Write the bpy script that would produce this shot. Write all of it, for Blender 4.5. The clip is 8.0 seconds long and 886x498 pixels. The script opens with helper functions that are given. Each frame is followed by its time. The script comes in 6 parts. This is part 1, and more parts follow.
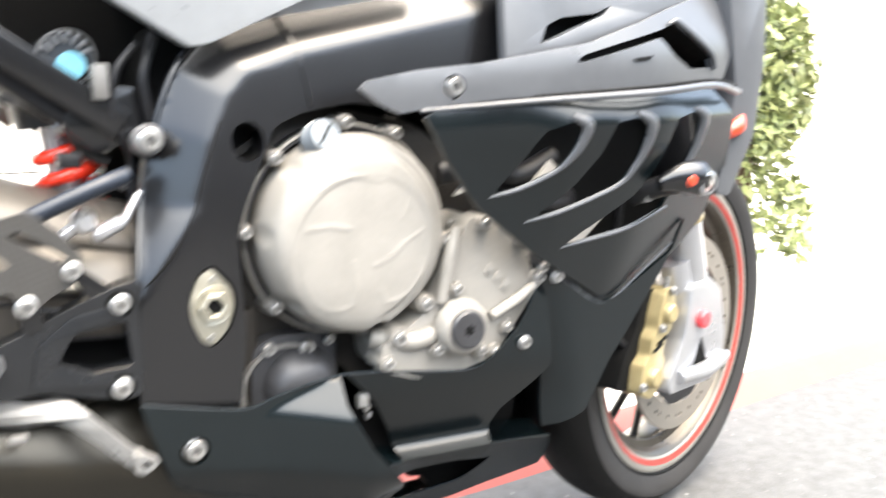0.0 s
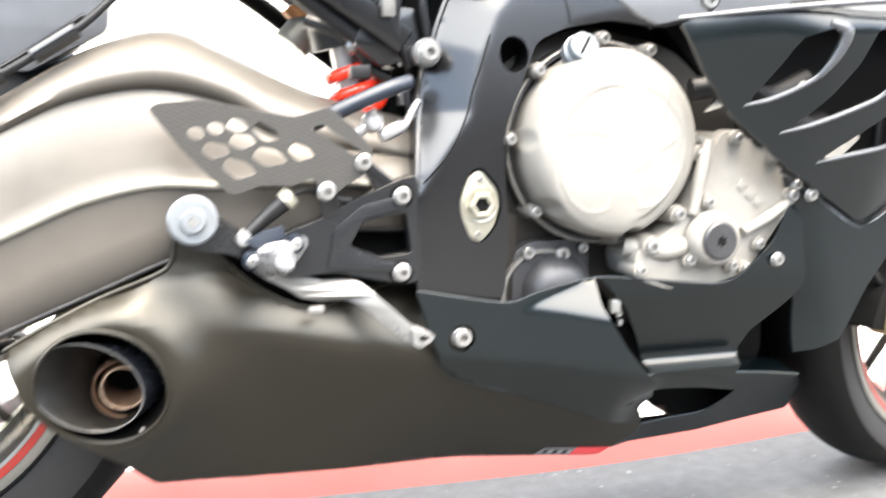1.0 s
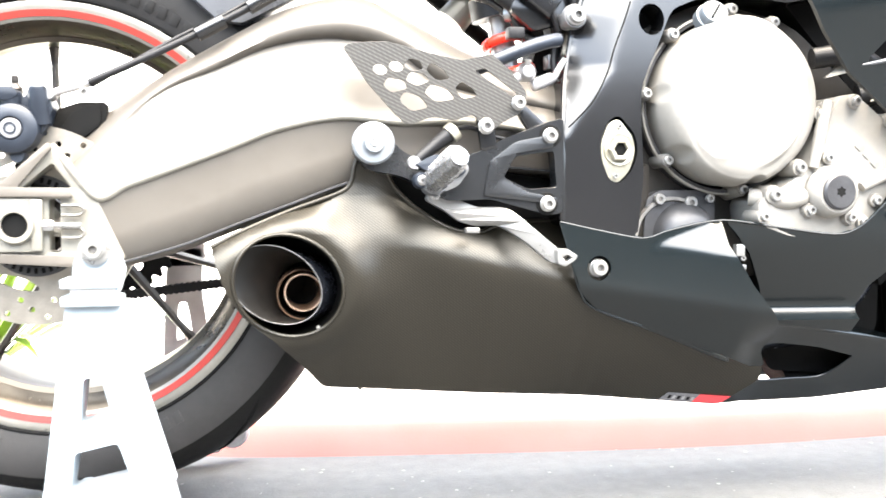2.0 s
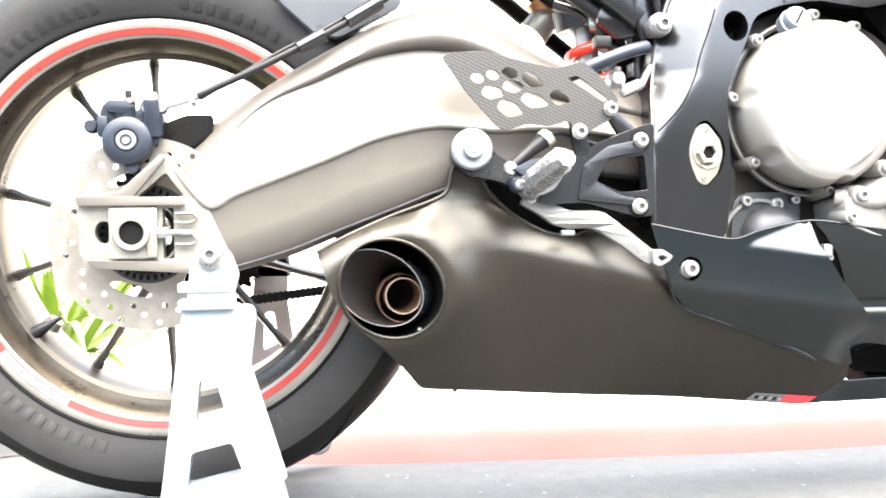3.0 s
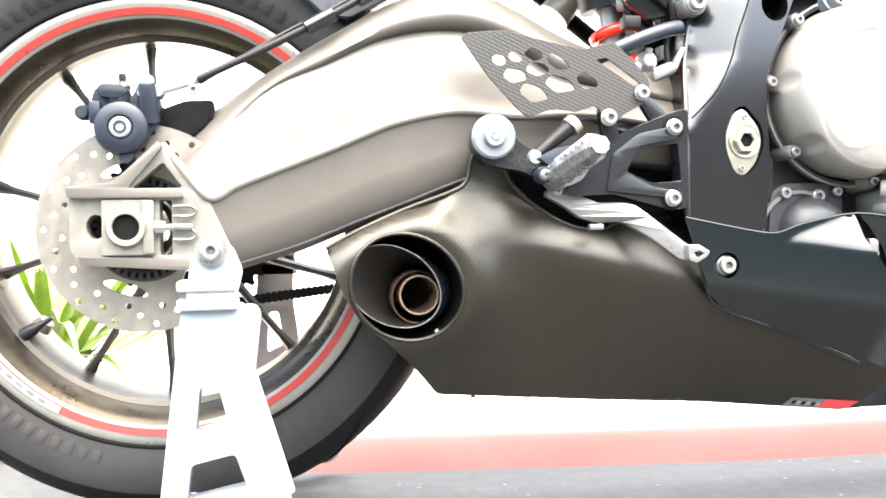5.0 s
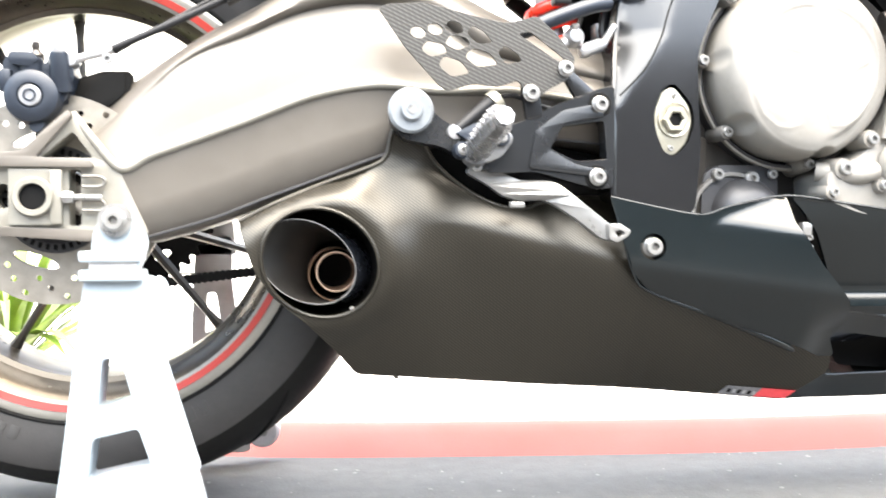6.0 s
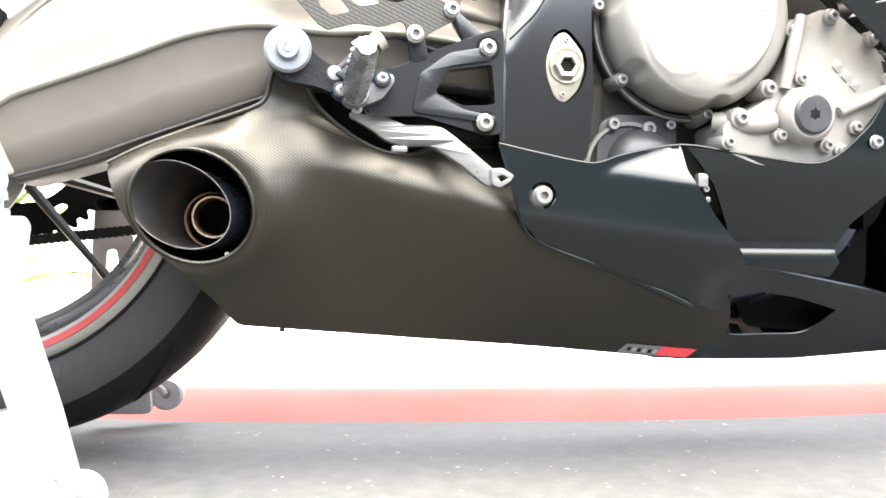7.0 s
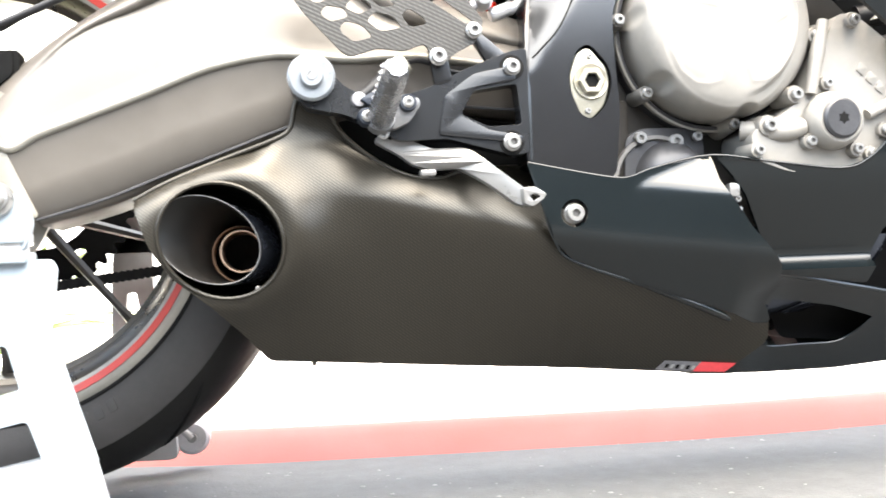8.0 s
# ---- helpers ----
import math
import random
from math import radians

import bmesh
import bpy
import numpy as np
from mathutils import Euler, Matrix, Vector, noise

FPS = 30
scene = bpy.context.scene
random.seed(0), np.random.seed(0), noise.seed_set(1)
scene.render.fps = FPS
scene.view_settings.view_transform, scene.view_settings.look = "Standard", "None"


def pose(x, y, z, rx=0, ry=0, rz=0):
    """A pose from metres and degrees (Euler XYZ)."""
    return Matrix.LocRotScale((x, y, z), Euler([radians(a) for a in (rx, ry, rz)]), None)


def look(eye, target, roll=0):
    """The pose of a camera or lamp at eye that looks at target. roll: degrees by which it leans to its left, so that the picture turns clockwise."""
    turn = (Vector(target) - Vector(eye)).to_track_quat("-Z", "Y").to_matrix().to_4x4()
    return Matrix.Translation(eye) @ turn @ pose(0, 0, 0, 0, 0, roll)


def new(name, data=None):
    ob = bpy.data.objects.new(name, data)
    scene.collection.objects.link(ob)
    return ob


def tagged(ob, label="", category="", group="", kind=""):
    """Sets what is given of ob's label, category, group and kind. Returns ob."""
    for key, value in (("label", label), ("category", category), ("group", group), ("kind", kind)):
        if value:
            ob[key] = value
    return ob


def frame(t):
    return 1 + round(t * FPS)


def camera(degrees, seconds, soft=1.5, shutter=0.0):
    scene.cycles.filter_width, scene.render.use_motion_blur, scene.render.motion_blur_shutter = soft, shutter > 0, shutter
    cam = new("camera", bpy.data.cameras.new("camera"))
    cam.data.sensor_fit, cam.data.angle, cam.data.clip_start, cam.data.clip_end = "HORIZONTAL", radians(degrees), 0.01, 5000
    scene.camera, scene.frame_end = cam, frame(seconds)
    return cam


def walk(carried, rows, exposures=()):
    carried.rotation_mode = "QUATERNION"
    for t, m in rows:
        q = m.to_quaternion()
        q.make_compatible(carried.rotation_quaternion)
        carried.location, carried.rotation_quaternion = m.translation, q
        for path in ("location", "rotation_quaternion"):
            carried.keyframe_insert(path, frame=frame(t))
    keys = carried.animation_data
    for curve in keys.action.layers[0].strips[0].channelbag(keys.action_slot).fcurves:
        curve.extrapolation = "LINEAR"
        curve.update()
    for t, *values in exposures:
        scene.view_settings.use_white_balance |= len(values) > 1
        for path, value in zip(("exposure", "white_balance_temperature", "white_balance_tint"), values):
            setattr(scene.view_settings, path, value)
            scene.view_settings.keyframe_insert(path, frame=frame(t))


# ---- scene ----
cam = camera(51.63, 8.0, soft=1.6, shutter=0.5)
PATH = [
    (0, pose(0.3932, -1.0031, 0.6761, 79.10, -0.36, -31.23)),
    (0.2, pose(0.3448, -1.0132, 0.6179, 80.11, -1.43, -29.51)),
    (0.3, pose(0.3333, -1.0175, 0.6084, 80.25, -1.25, -28.60)),
    (0.5, pose(0.3269, -1.0176, 0.6100, 80.94, -1.41, -25.91)),
    (1, pose(0.3171, -1.0592, 0.5558, 81.27, 1.26, -17.98)),
    (1.2, pose(0.2848, -1.0865, 0.4872, 84.50, 1.41, -16.23)),
    (2.5, pose(0.1914, -1.1986, 0.3795, 87.82, -0.02, -10.85)),
    (3, pose(0.1296, -1.1893, 0.3659, 88.82, 0.74, -10.65)),
    (3.5, pose(0.1155, -1.1727, 0.3597, 88.87, 0.74, -10.64)),
    (4, pose(0.1098, -1.1582, 0.3575, 88.89, 0.78, -10.28)),
    (5.5, pose(0.1556, -1.1004, 0.3635, 88.62, 0.83, -10.80)),
    (6, pose(0.2272, -1.1109, 0.3335, 88.85, -0.01, -9.78)),
    (6.5, pose(0.2747, -1.1047, 0.2880, 90.73, -1.17, -11.14)),
    (7, pose(0.3436, -1.1024, 0.2798, 88.74, -0.57, -10.39)),
    (7.2, pose(0.3451, -1.0955, 0.2815, 88.88, -0.70, -10.81)),
    (7.5, pose(0.3423, -1.0795, 0.2645, 90.50, 1.00, -11.17)),
    (8, pose(0.3086, -1.0788, 0.2676, 91.00, 2.31, -10.68)),
]
walk(cam, PATH, [(0, 3.10, 7150, 6), (0.5, 3.23, 7150, 6), (1, 3.55, 7150, 6), (2.5, 4.13, 7150, 6), (3, 4.03, 7150, 6), (3.5, 3.80, 7150, 6), (4, 3.74, 7150, 6), (6, 3.63, 7150, 6), (8, 3.56, 7150, 6)])

# ---------------------------------------------------------------- light
world = bpy.data.worlds.new("sky")
scene.world = world
world.use_nodes = True
wn = world.node_tree.nodes
sky = wn.new("ShaderNodeTexSky")
sky.sky_type = "NISHITA"
sky.sun_disc = False
sky.sun_elevation = radians(75)
sky.sun_rotation = radians(150)
sky.dust_density = 4.0
sky.ozone_density = 0.6
wn["Background"].inputs[1].default_value = 0.15
world.node_tree.links.new(sky.outputs[0], wn["Background"].inputs[0])
sun_data = bpy.data.lights.new("sun", "SUN")
sun_data.energy, sun_data.angle, sun_data.color = 1.95, radians(100), (1.0, 0.99, 0.98)
sun = new("sun", sun_data)
sun.matrix_world = look((0.7, -0.9, 4.0), (0.6, 0.1, 0.0))


# ---------------------------------------------------------------- materials
def material(name, color, rough=0.5, metal=0.0, vary=0.12, scale=40.0, bump=0.0, bump_scale=300.0, coat=0.0, spread=0.12, spec=0.5):
    """Painted or bare surface: colour and roughness drift at two scales, with fine relief."""
    m = bpy.data.materials.new(name)
    m.use_nodes = True
    nt = m.node_tree
    b = nt.nodes["Principled BSDF"]
    b.inputs["Metallic"].default_value = metal
    b.inputs["Coat Weight"].default_value = coat
    b.inputs["Specular IOR Level"].default_value = spec
    b.inputs["Coat Roughness"].default_value = 0.12
    co = nt.nodes.new("ShaderNodeTexCoord")
    n1 = nt.nodes.new("ShaderNodeTexNoise")
    n1.inputs["Scale"].default_value, n1.inputs["Detail"].default_value = scale, 5.0
    n2 = nt.nodes.new("ShaderNodeTexNoise")
    n2.inputs["Scale"].default_value, n2.inputs["Detail"].default_value = scale * 7.0, 3.0
    add = nt.nodes.new("ShaderNodeMath")
    add.operation = "MULTIPLY_ADD"
    add.inputs[1].default_value = 0.5
    nt.links.new(co.outputs["Object"], n1.inputs["Vector"])
    nt.links.new(co.outputs["Object"], n2.inputs["Vector"])
    nt.links.new(n2.outputs[0], add.inputs[0])
    nt.links.new(n1.outputs[0], add.inputs[2])
    ramp = nt.nodes.new("ShaderNodeValToRGB")
    lo = [c * (1 - vary) for c in color]
    hi = [min(1.0, c * (1 + vary)) for c in color]
    ramp.color_ramp.elements[0].position, ramp.color_ramp.elements[0].color = 0.45, (*lo, 1)
    ramp.color_ramp.elements[1].position, ramp.color_ramp.elements[1].color = 1.0, (*hi, 1)
    nt.links.new(add.outputs[0], ramp.inputs[0])
    nt.links.new(ramp.outputs[0], b.inputs["Base Color"])
    mr = nt.nodes.new("ShaderNodeMapRange")
    mr.inputs[1].default_value, mr.inputs[2].default_value = 0.4, 1.1
    mr.inputs[3].default_value, mr.inputs[4].default_value = max(0.03, rough - spread), min(1.0, rough + spread)
    nt.links.new(add.outputs[0], mr.inputs[0])
    nt.links.new(mr.outputs[0], b.inputs["Roughness"])
    if bump:
        n3 = nt.nodes.new("ShaderNodeTexNoise")
        n3.inputs["Scale"].default_value, n3.inputs["Detail"].default_value = bump_scale, 4.0
        nt.links.new(co.outputs["Object"], n3.inputs["Vector"])
        bp = nt.nodes.new("ShaderNodeBump")
        bp.inputs["Strength"].default_value, bp.inputs["Distance"].default_value = bump, 0.001
        nt.links.new(n3.outputs[0], bp.inputs["Height"])
        nt.links.new(bp.outputs[0], b.inputs["Normal"])
    return m


def carbon_material(name, dark, light, pitch, rough, coat, turn=45.0):
    """Twill-woven carbon fibre under clear resin."""
    m = material(name, dark, rough, 0.0, 0.25, 12.0, 0.0, 300.0, coat, 0.04, 0.40)
    nt = m.node_tree
    b = nt.nodes["Principled BSDF"]
    b.inputs["Specular Tint"].default_value = (1.0, 0.975, 0.91, 1.0)
    co = nt.nodes.new("ShaderNodeTexCoord")
    mp = nt.nodes.new("ShaderNodeMapping")
    mp.inputs["Rotation"].default_value = (0, radians(turn), 0)
    mp.inputs["Scale"].default_value = (1, 0, 1)
    nt.links.new(co.outputs["Object"], mp.inputs["Vector"])
    w = nt.nodes.new("ShaderNodeTexWave")
    w.bands_direction = "DIAGONAL"
    w.inputs["Scale"].default_value, w.inputs["Distortion"].default_value = 0.5 / pitch, 0.3
    w.wave_profile = "TRI"
    cross = nt.nodes.new("ShaderNodeTexWave")
    cross.bands_direction = "X"
    cross.inputs["Scale"].default_value, cross.inputs["Distortion"].default_value = 0.25 / pitch, 0.2
    nt.links.new(mp.outputs[0], w.inputs["Vector"])
    nt.links.new(mp.outputs[0], cross.inputs["Vector"])
    mul = nt.nodes.new("ShaderNodeMath")
    mul.operation = "MULTIPLY"
    soften = nt.nodes.new("ShaderNodeMath")
    soften.operation = "MULTIPLY_ADD"
    soften.inputs[1].default_value, soften.inputs[2].default_value = 0.35, 0.65
    nt.links.new(cross.outputs[1], soften.inputs[0])
    nt.links.new(soften.outputs[0], mul.inputs[0])
    nt.links.new(w.outputs[1], mul.inputs[1])
    mix = nt.nodes.new("ShaderNodeMix")
    mix.data_type = "RGBA"
    old = b.inputs["Base Color"].links[0].from_socket
    nt.links.new(mul.outputs[0], mix.inputs["Factor"])
    nt.links.new(old, mix.inputs[6])
    mix.inputs[7].default_value = (*light, 1)
    nt.links.new(mix.outputs[2], b.inputs["Base Color"])
    gloss = nt.nodes.new("ShaderNodeMapRange")
    gloss.inputs[3].default_value, gloss.inputs[4].default_value = rough + 0.06, rough - 0.05
    nt.links.new(mul.outputs[0], gloss.inputs[0])
    nt.links.new(gloss.outputs[0], b.inputs["Roughness"])
    bp = nt.nodes.new("ShaderNodeBump")
    bp.inputs["Strength"].default_value, bp.inputs["Distance"].default_value = 0.15, 0.001
    nt.links.new(mul.outputs[0], bp.inputs["Height"])
    nt.links.new(bp.outputs[0], b.inputs["Normal"])
    return m


M_FAIR = material("matte_slate_fairing", (0.0020, 0.0041, 0.0050), 0.24, 0.0, 0.15, 9.0, 0.0, 900.0, 0.0, 0.018, 0.44)
M_FRAME = material("dark_grey_frame_paint", (0.0044, 0.0044, 0.0050), 0.24, 0.1, 0.12, 12.0, 0.0, 700.0, 0.0, 0.018, 0.68)
M_BRACKET = material("grey_cast_bracket", (0.0085, 0.0092, 0.0105), 0.27, 0.1, 0.12, 12.0, 0.03, 700.0, 0.0, 0.02, 0.55)
M_GREYP = material("grey_satin_panel", (0.030, 0.032, 0.036), 0.27, 0.0, 0.1, 10.0, 0.03, 700.0)
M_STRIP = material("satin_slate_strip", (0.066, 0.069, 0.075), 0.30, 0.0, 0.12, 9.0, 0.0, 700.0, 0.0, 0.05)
M_LEVER = material("bead_blasted_lever", (0.215, 0.211, 0.205), 0.36, 0.5, 0.10, 30.0, 0.05, 600.0)
M_KNURL = material("bright_cast_footpeg", (0.42, 0.42, 0.43), 0.24, 0.85, 0.25, 120.0, 0.5, 260.0)
M_PEG = material("worn_grey_alloy", (0.150, 0.150, 0.153), 0.36, 0.5, 0.20, 60.0, 0.1, 500.0)
M_PANEL = material("light_grey_panel", (0.28, 0.29, 0.30), 0.35, 0.3, 0.1, 10.0, 0.03, 700.0, 0.2)
M_ZINC = material("zinc_washer", (0.19, 0.205, 0.22), 0.34, 0.4, 0.1, 50.0)
M_BLACK = material("black_plastic", (0.007, 0.007, 0.008), 0.45, 0.0, 0.3, 30.0, 0.1, 500.0, spec=0.28)
# Near-black: stands in for shade in gaps and recesses; also on black parts.
M_VOID = material("near_black_gaps_and_parts", (0.003, 0.003, 0.003), 0.7, 0.0, 0.3, 20.0, spec=0.12)
M_ENGINE = material("cast_engine_metal", (0.214, 0.202, 0.183), 0.54, 0.18, 0.1, 25.0, 0.10, 600.0)
M_ENGDARK = material("raw_grey_casting", (0.15, 0.145, 0.138), 0.5, 0.4, 0.2, 30.0, 0.25, 500.0)
M_PUMP = material("dark_cast_pump", (0.040, 0.040, 0.043), 0.45, 0.4, 0.2, 30.0, 0.2, 500.0)
M_SWING = material("taupe_anodised_alloy", (0.098, 0.088, 0.077), 0.43, 0.30, 0.08, 8.0, 0.05, 900.0)
M_DROP = material("machined_pale_alloy", (0.120, 0.113, 0.101), 0.38, 0.4, 0.1, 20.0, 0.05, 700.0)
M_ALU = material("polished_aluminium", (0.40, 0.40, 0.41), 0.30, 0.75, 0.05, 14.0, 0.0, 500.0, 0.0, 0.05)
M_STEEL = material("bolt_steel", (0.30, 0.297, 0.29), 0.32, 0.7, 0.15, 90.0)
M_BRASS = material("pale_zinc_plate", (0.30, 0.285, 0.235), 0.38, 0.6, 0.15, 60.0, 0.1, 300.0)
M_WHITE = material("pale_stand_paint", (0.255, 0.295, 0.325), 0.4, 0.0, 0.05, 15.0, 0.05, 300.0, 0.2)
M_ROLLER = material("clear_polyurethane", (0.62, 0.60, 0.62), 0.3, 0.0, 0.1, 30.0)
M_CARBON = carbon_material("satin_carbon_cover", (0.0016, 0.0013, 0.0009), (0.0220, 0.0190, 0.0135), 0.0030, 0.33, 0.0, 8.0)
M_PLATE = carbon_material("carbon_heel_plate", (0.016, 0.0155, 0.0150), (0.058, 0.056, 0.054), 0.0042, 0.40, 0.3, 20.0)
M_RUBBER = material("tyre_rubber", (0.006, 0.0058, 0.0056), 0.6, 0.0, 0.25, 18.0, 0.15, 400.0, spec=0.16)
M_SIDEWALL = material("dusty_sidewall_rubber", (0.019, 0.0180, 0.0178), 0.7, 0.0, 0.3, 18.0, 0.2, 300.0, spec=0.3)
M_MARK = material("worn_sidewall_marks", (0.0158, 0.0150, 0.0148), 0.65, 0.0, 0.25, 18.0, spec=0.32)
M_RIM = material("dark_bronze_rim", (0.080, 0.069, 0.056), 0.33, 0.9, 0.2, 20.0, 0.04, 500.0)
M_LIP = material("pale_rim_lip", (0.20, 0.19, 0.168), 0.35, 0.3, 0.1, 30.0)
M_RED = material("red_rim_tape", (0.29, 0.027, 0.020), 0.35, 0.0, 0.08, 40.0)
M_SPRING = material("red_spring_paint", (0.75, 0.03, 0.010), 0.3, 0.0, 0.1, 40.0, 0.0, 300.0, 0.4)
M_GOLD = material("gold_caliper_paint", (0.32, 0.26, 0.135), 0.38, 0.4, 0.15, 40.0)
M_DISC = material("brushed_disc_steel", (0.25, 0.228, 0.198), 0.38, 0.65, 0.12, 80.0)
M_BLUEBLACK = material("blue_black_caliper", (0.0105, 0.0145, 0.0225), 0.42, 0.15, 0.2, 40.0, 0.08, 400.0, spec=0.4)
M_PIPE = material("heat_tinted_steel", (0.30, 0.19, 0.13), 0.35, 0.7, 0.25, 60.0)
# Copper brightened: the light on the pipe's lip is in this colour.
M_LIPC = material("lit_copper_rim", (0.42, 0.31, 0.235), 0.3, 0.6, 0.15, 60.0)
M_CAN = material("dark_exhaust_steel", (0.05, 0.045, 0.042), 0.42, 0.6, 0.3, 40.0)
# Even near-black steel for the outlet horn, darker than M_CAN.
M_HORN = material("near_black_horn_steel", (0.0055, 0.0052, 0.0048), 0.40, 0.1, 0.3, 40.0, spec=0.35)
M_COPPER = material("copper_reservoir", (0.35, 0.16, 0.07), 0.35, 0.5, 0.15, 40.0)
M_BLUE = material("pale_blue_fluid_cup", (0.17, 0.43, 0.53), 0.2, 0.0, 0.15, 60.0)
M_ORANGE = material("amber_lens", (0.42, 0.045, 0.02), 0.2, 0.0, 0.05, 60.0)
M_CREAM = material("cream_cast_alloy", (0.185, 0.176, 0.152), 0.42, 0.3, 0.1, 20.0, 0.05, 700.0)
# Same white paint as M_WHITE, lightened to offset the far arm's shade.
M_GREYARM = material("stand_paint_lifted_for_shade", (0.52, 0.50, 0.49), 0.45, 0.0, 0.1, 12.0)
M_CUPW = material("smoky_clear_plastic", (0.040, 0.045, 0.052), 0.12, 0.0, 0.3, 60.0, 0.0, 300.0, 0.6)
M_BLUSTEEL = material("blued_exhaust_steel", (0.055, 0.063, 0.082), 0.24, 0.8, 0.3, 40.0)
M_SPOKE = material("dark_spoke_paint", (0.024, 0.021, 0.018), 0.36, 0.3, 0.2, 20.0, 0.04, 500.0)
M_CAP = material("grey_anodised_cap", (0.105, 0.120, 0.135), 0.34, 0.4, 0.1, 50.0)
M_FENDER = material("blue_grey_fender", (0.078, 0.082, 0.091), 0.32, 0.0, 0.1, 10.0, 0.0, 700.0)
# Brown casting darkened: the shade round the clutch cover is in this colour.
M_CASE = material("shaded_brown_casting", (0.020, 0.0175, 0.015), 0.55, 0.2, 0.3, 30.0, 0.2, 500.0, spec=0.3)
M_TAGG = material("grey_tag_film", (0.16, 0.16, 0.17), 0.35, 0.3, 0.2, 200.0)
M_TAGR = material("red_tag_film", (0.6, 0.05, 0.06), 0.35, 0.0, 0.1, 200.0)


# ---------------------------------------------------------------- mesh helpers
def part(name, bm, mat, parent=None, label="", smooth=True, angle=38.0):
    """Links a bmesh as one mesh object under a thing or a part."""
    bmesh.ops.remove_doubles(bm, verts=bm.verts, dist=1e-6)
    bmesh.ops.recalc_face_normals(bm, faces=bm.faces)
    if smooth:
        lim = radians(angle)
        for f in bm.faces:
            f.smooth = True
        for e in bm.edges:
            if len(e.link_faces) == 2 and e.calc_face_angle(0.0) > lim:
                e.smooth = False
    me = bpy.data.meshes.new(name)
    bm.to_mesh(me)
    bm.free()
    me.materials.append(mat)
    ob = new(name, me)
    if parent is not None:
        ob.parent = parent
    if label:
        tagged(ob, label)
    return ob


def share(name, source, m, parent, label=""):
    """A repeat of a small piece on the same mesh, at pose m."""
    ob = new(name, source)
    ob.matrix_basis = m
    ob.parent = parent
    if label:
        tagged(ob, label)
    return ob


def thing(name, label, category, at=(0, 0, 0), group="", kind=""):
    ob = new(name)
    ob.location = at
    ob.empty_display_size = 0.05
    return tagged(ob, label, category, group, kind)


def rounded(poly, r, n=3):
    """A polygon in x, z with its corners rounded to radius r."""
    out = []
    k = len(poly)
    for i in range(k):
        a, b, c = (Vector(poly[(i + d) % k]) for d in (-1, 0, 1))
        u, v = (a - b), (c - b)
        t = min(r, u.length * 0.45, v.length * 0.45)
        p, q = b + u.normalized() * t, b + v.normalized() * t
        for s in range(n + 1):
            f = s / n
            out.append(tuple((1 - f) ** 2 * p + 2 * f * (1 - f) * b + f * f * q))
    return out


def ring2(cx, cz, a, b=None, n=24, tilt=0.0):
    b = a if b is None else b
    t = radians(tilt)
    return [(cx + a * math.cos(2 * math.pi * i / n) * math.cos(t) - b * math.sin(2 * math.pi * i / n) * math.sin(t),
             cz + a * math.cos(2 * math.pi * i / n) * math.sin(t) + b * math.sin(2 * math.pi * i / n) * math.cos(t)) for i in range(n)]


def sheet(outer, yfun, thick, holes=(), grid=0.0, bevel=0.0, seg=2):
    """A panel seen from the side: outline and holes in x, z, its outer face at y = yfun(x, z), thick metres deep."""
    from mathutils.geometry import tessellate_polygon
    loops = [[Vector((p[0], 0, p[1])) for p in lp] for lp in (outer, *holes)]
    flat = [v for lp in loops for v in lp]
    flat2 = [[Vector((v.x, v.z, 0)) for v in lp] for lp in loops]
    bm = bmesh.new()
    vs = [bm.verts.new(v) for v in flat]
    for tri in tessellate_polygon(flat2):
        try:
            bm.faces.new([vs[i] for i in tri])
        except ValueError:
            pass
    if grid:
        bmesh.ops.dissolve_limit(bm, angle_limit=0.01, verts=bm.verts, edges=bm.edges)
        xs, zs = [v.x for v in flat], [v.z for v in flat]
        for ax, lo, hi in ((0, min(xs), max(xs)), (2, min(zs), max(zs))):
            for k in range(1, int((hi - lo) / grid) + 1):
                co, no = [0, 0, 0], [0, 0, 0]
                co[ax], no[ax] = lo + k * grid, 1
                bmesh.ops.bisect_plane(bm, geom=bm.verts[:] + bm.edges[:] + bm.faces[:], plane_co=co, plane_no=no, dist=1e-5)
    if grid:
        slant = [e for e in bm.edges if len(e.link_faces) == 2 and abs(e.verts[0].co.x - e.verts[1].co.x) > 2e-5 and abs(e.verts[0].co.z - e.verts[1].co.z) > 2e-5]
        bmesh.ops.dissolve_edges(bm, edges=slant, use_verts=True)
        bmesh.ops.remove_doubles(bm, verts=bm.verts, dist=min(0.0009, 0.12 * grid))
        bmesh.ops.dissolve_degenerate(bm, dist=0.0002, edges=bm.edges)
        bmesh.ops.triangulate(bm, faces=[f for f in bm.faces if len(f.verts) > 4], ngon_method="BEAUTY")
    front = bm.faces[:]
    for v in bm.verts:
        v.co.y = yfun(v.co.x, v.co.z) if callable(yfun) else yfun
    rim = [e for e in bm.edges if len(e.link_faces) == 1]
    back = {v: bm.verts.new((v.co.x, v.co.y + thick, v.co.z)) for v in bm.verts[:]}
    for f in front:
        bm.faces.new([back[v] for v in reversed(f.verts)])
    for e in rim:
        a, b = e.verts
        bm.faces.new((a, b, back[b], back[a]))
    bmesh.ops.recalc_face_normals(bm, faces=bm.faces)
    if bevel:
        bmesh.ops.bevel(bm, geom=rim, offset=bevel, segments=seg, affect="EDGES", profile=0.5, clamp_overlap=True)
    return bm


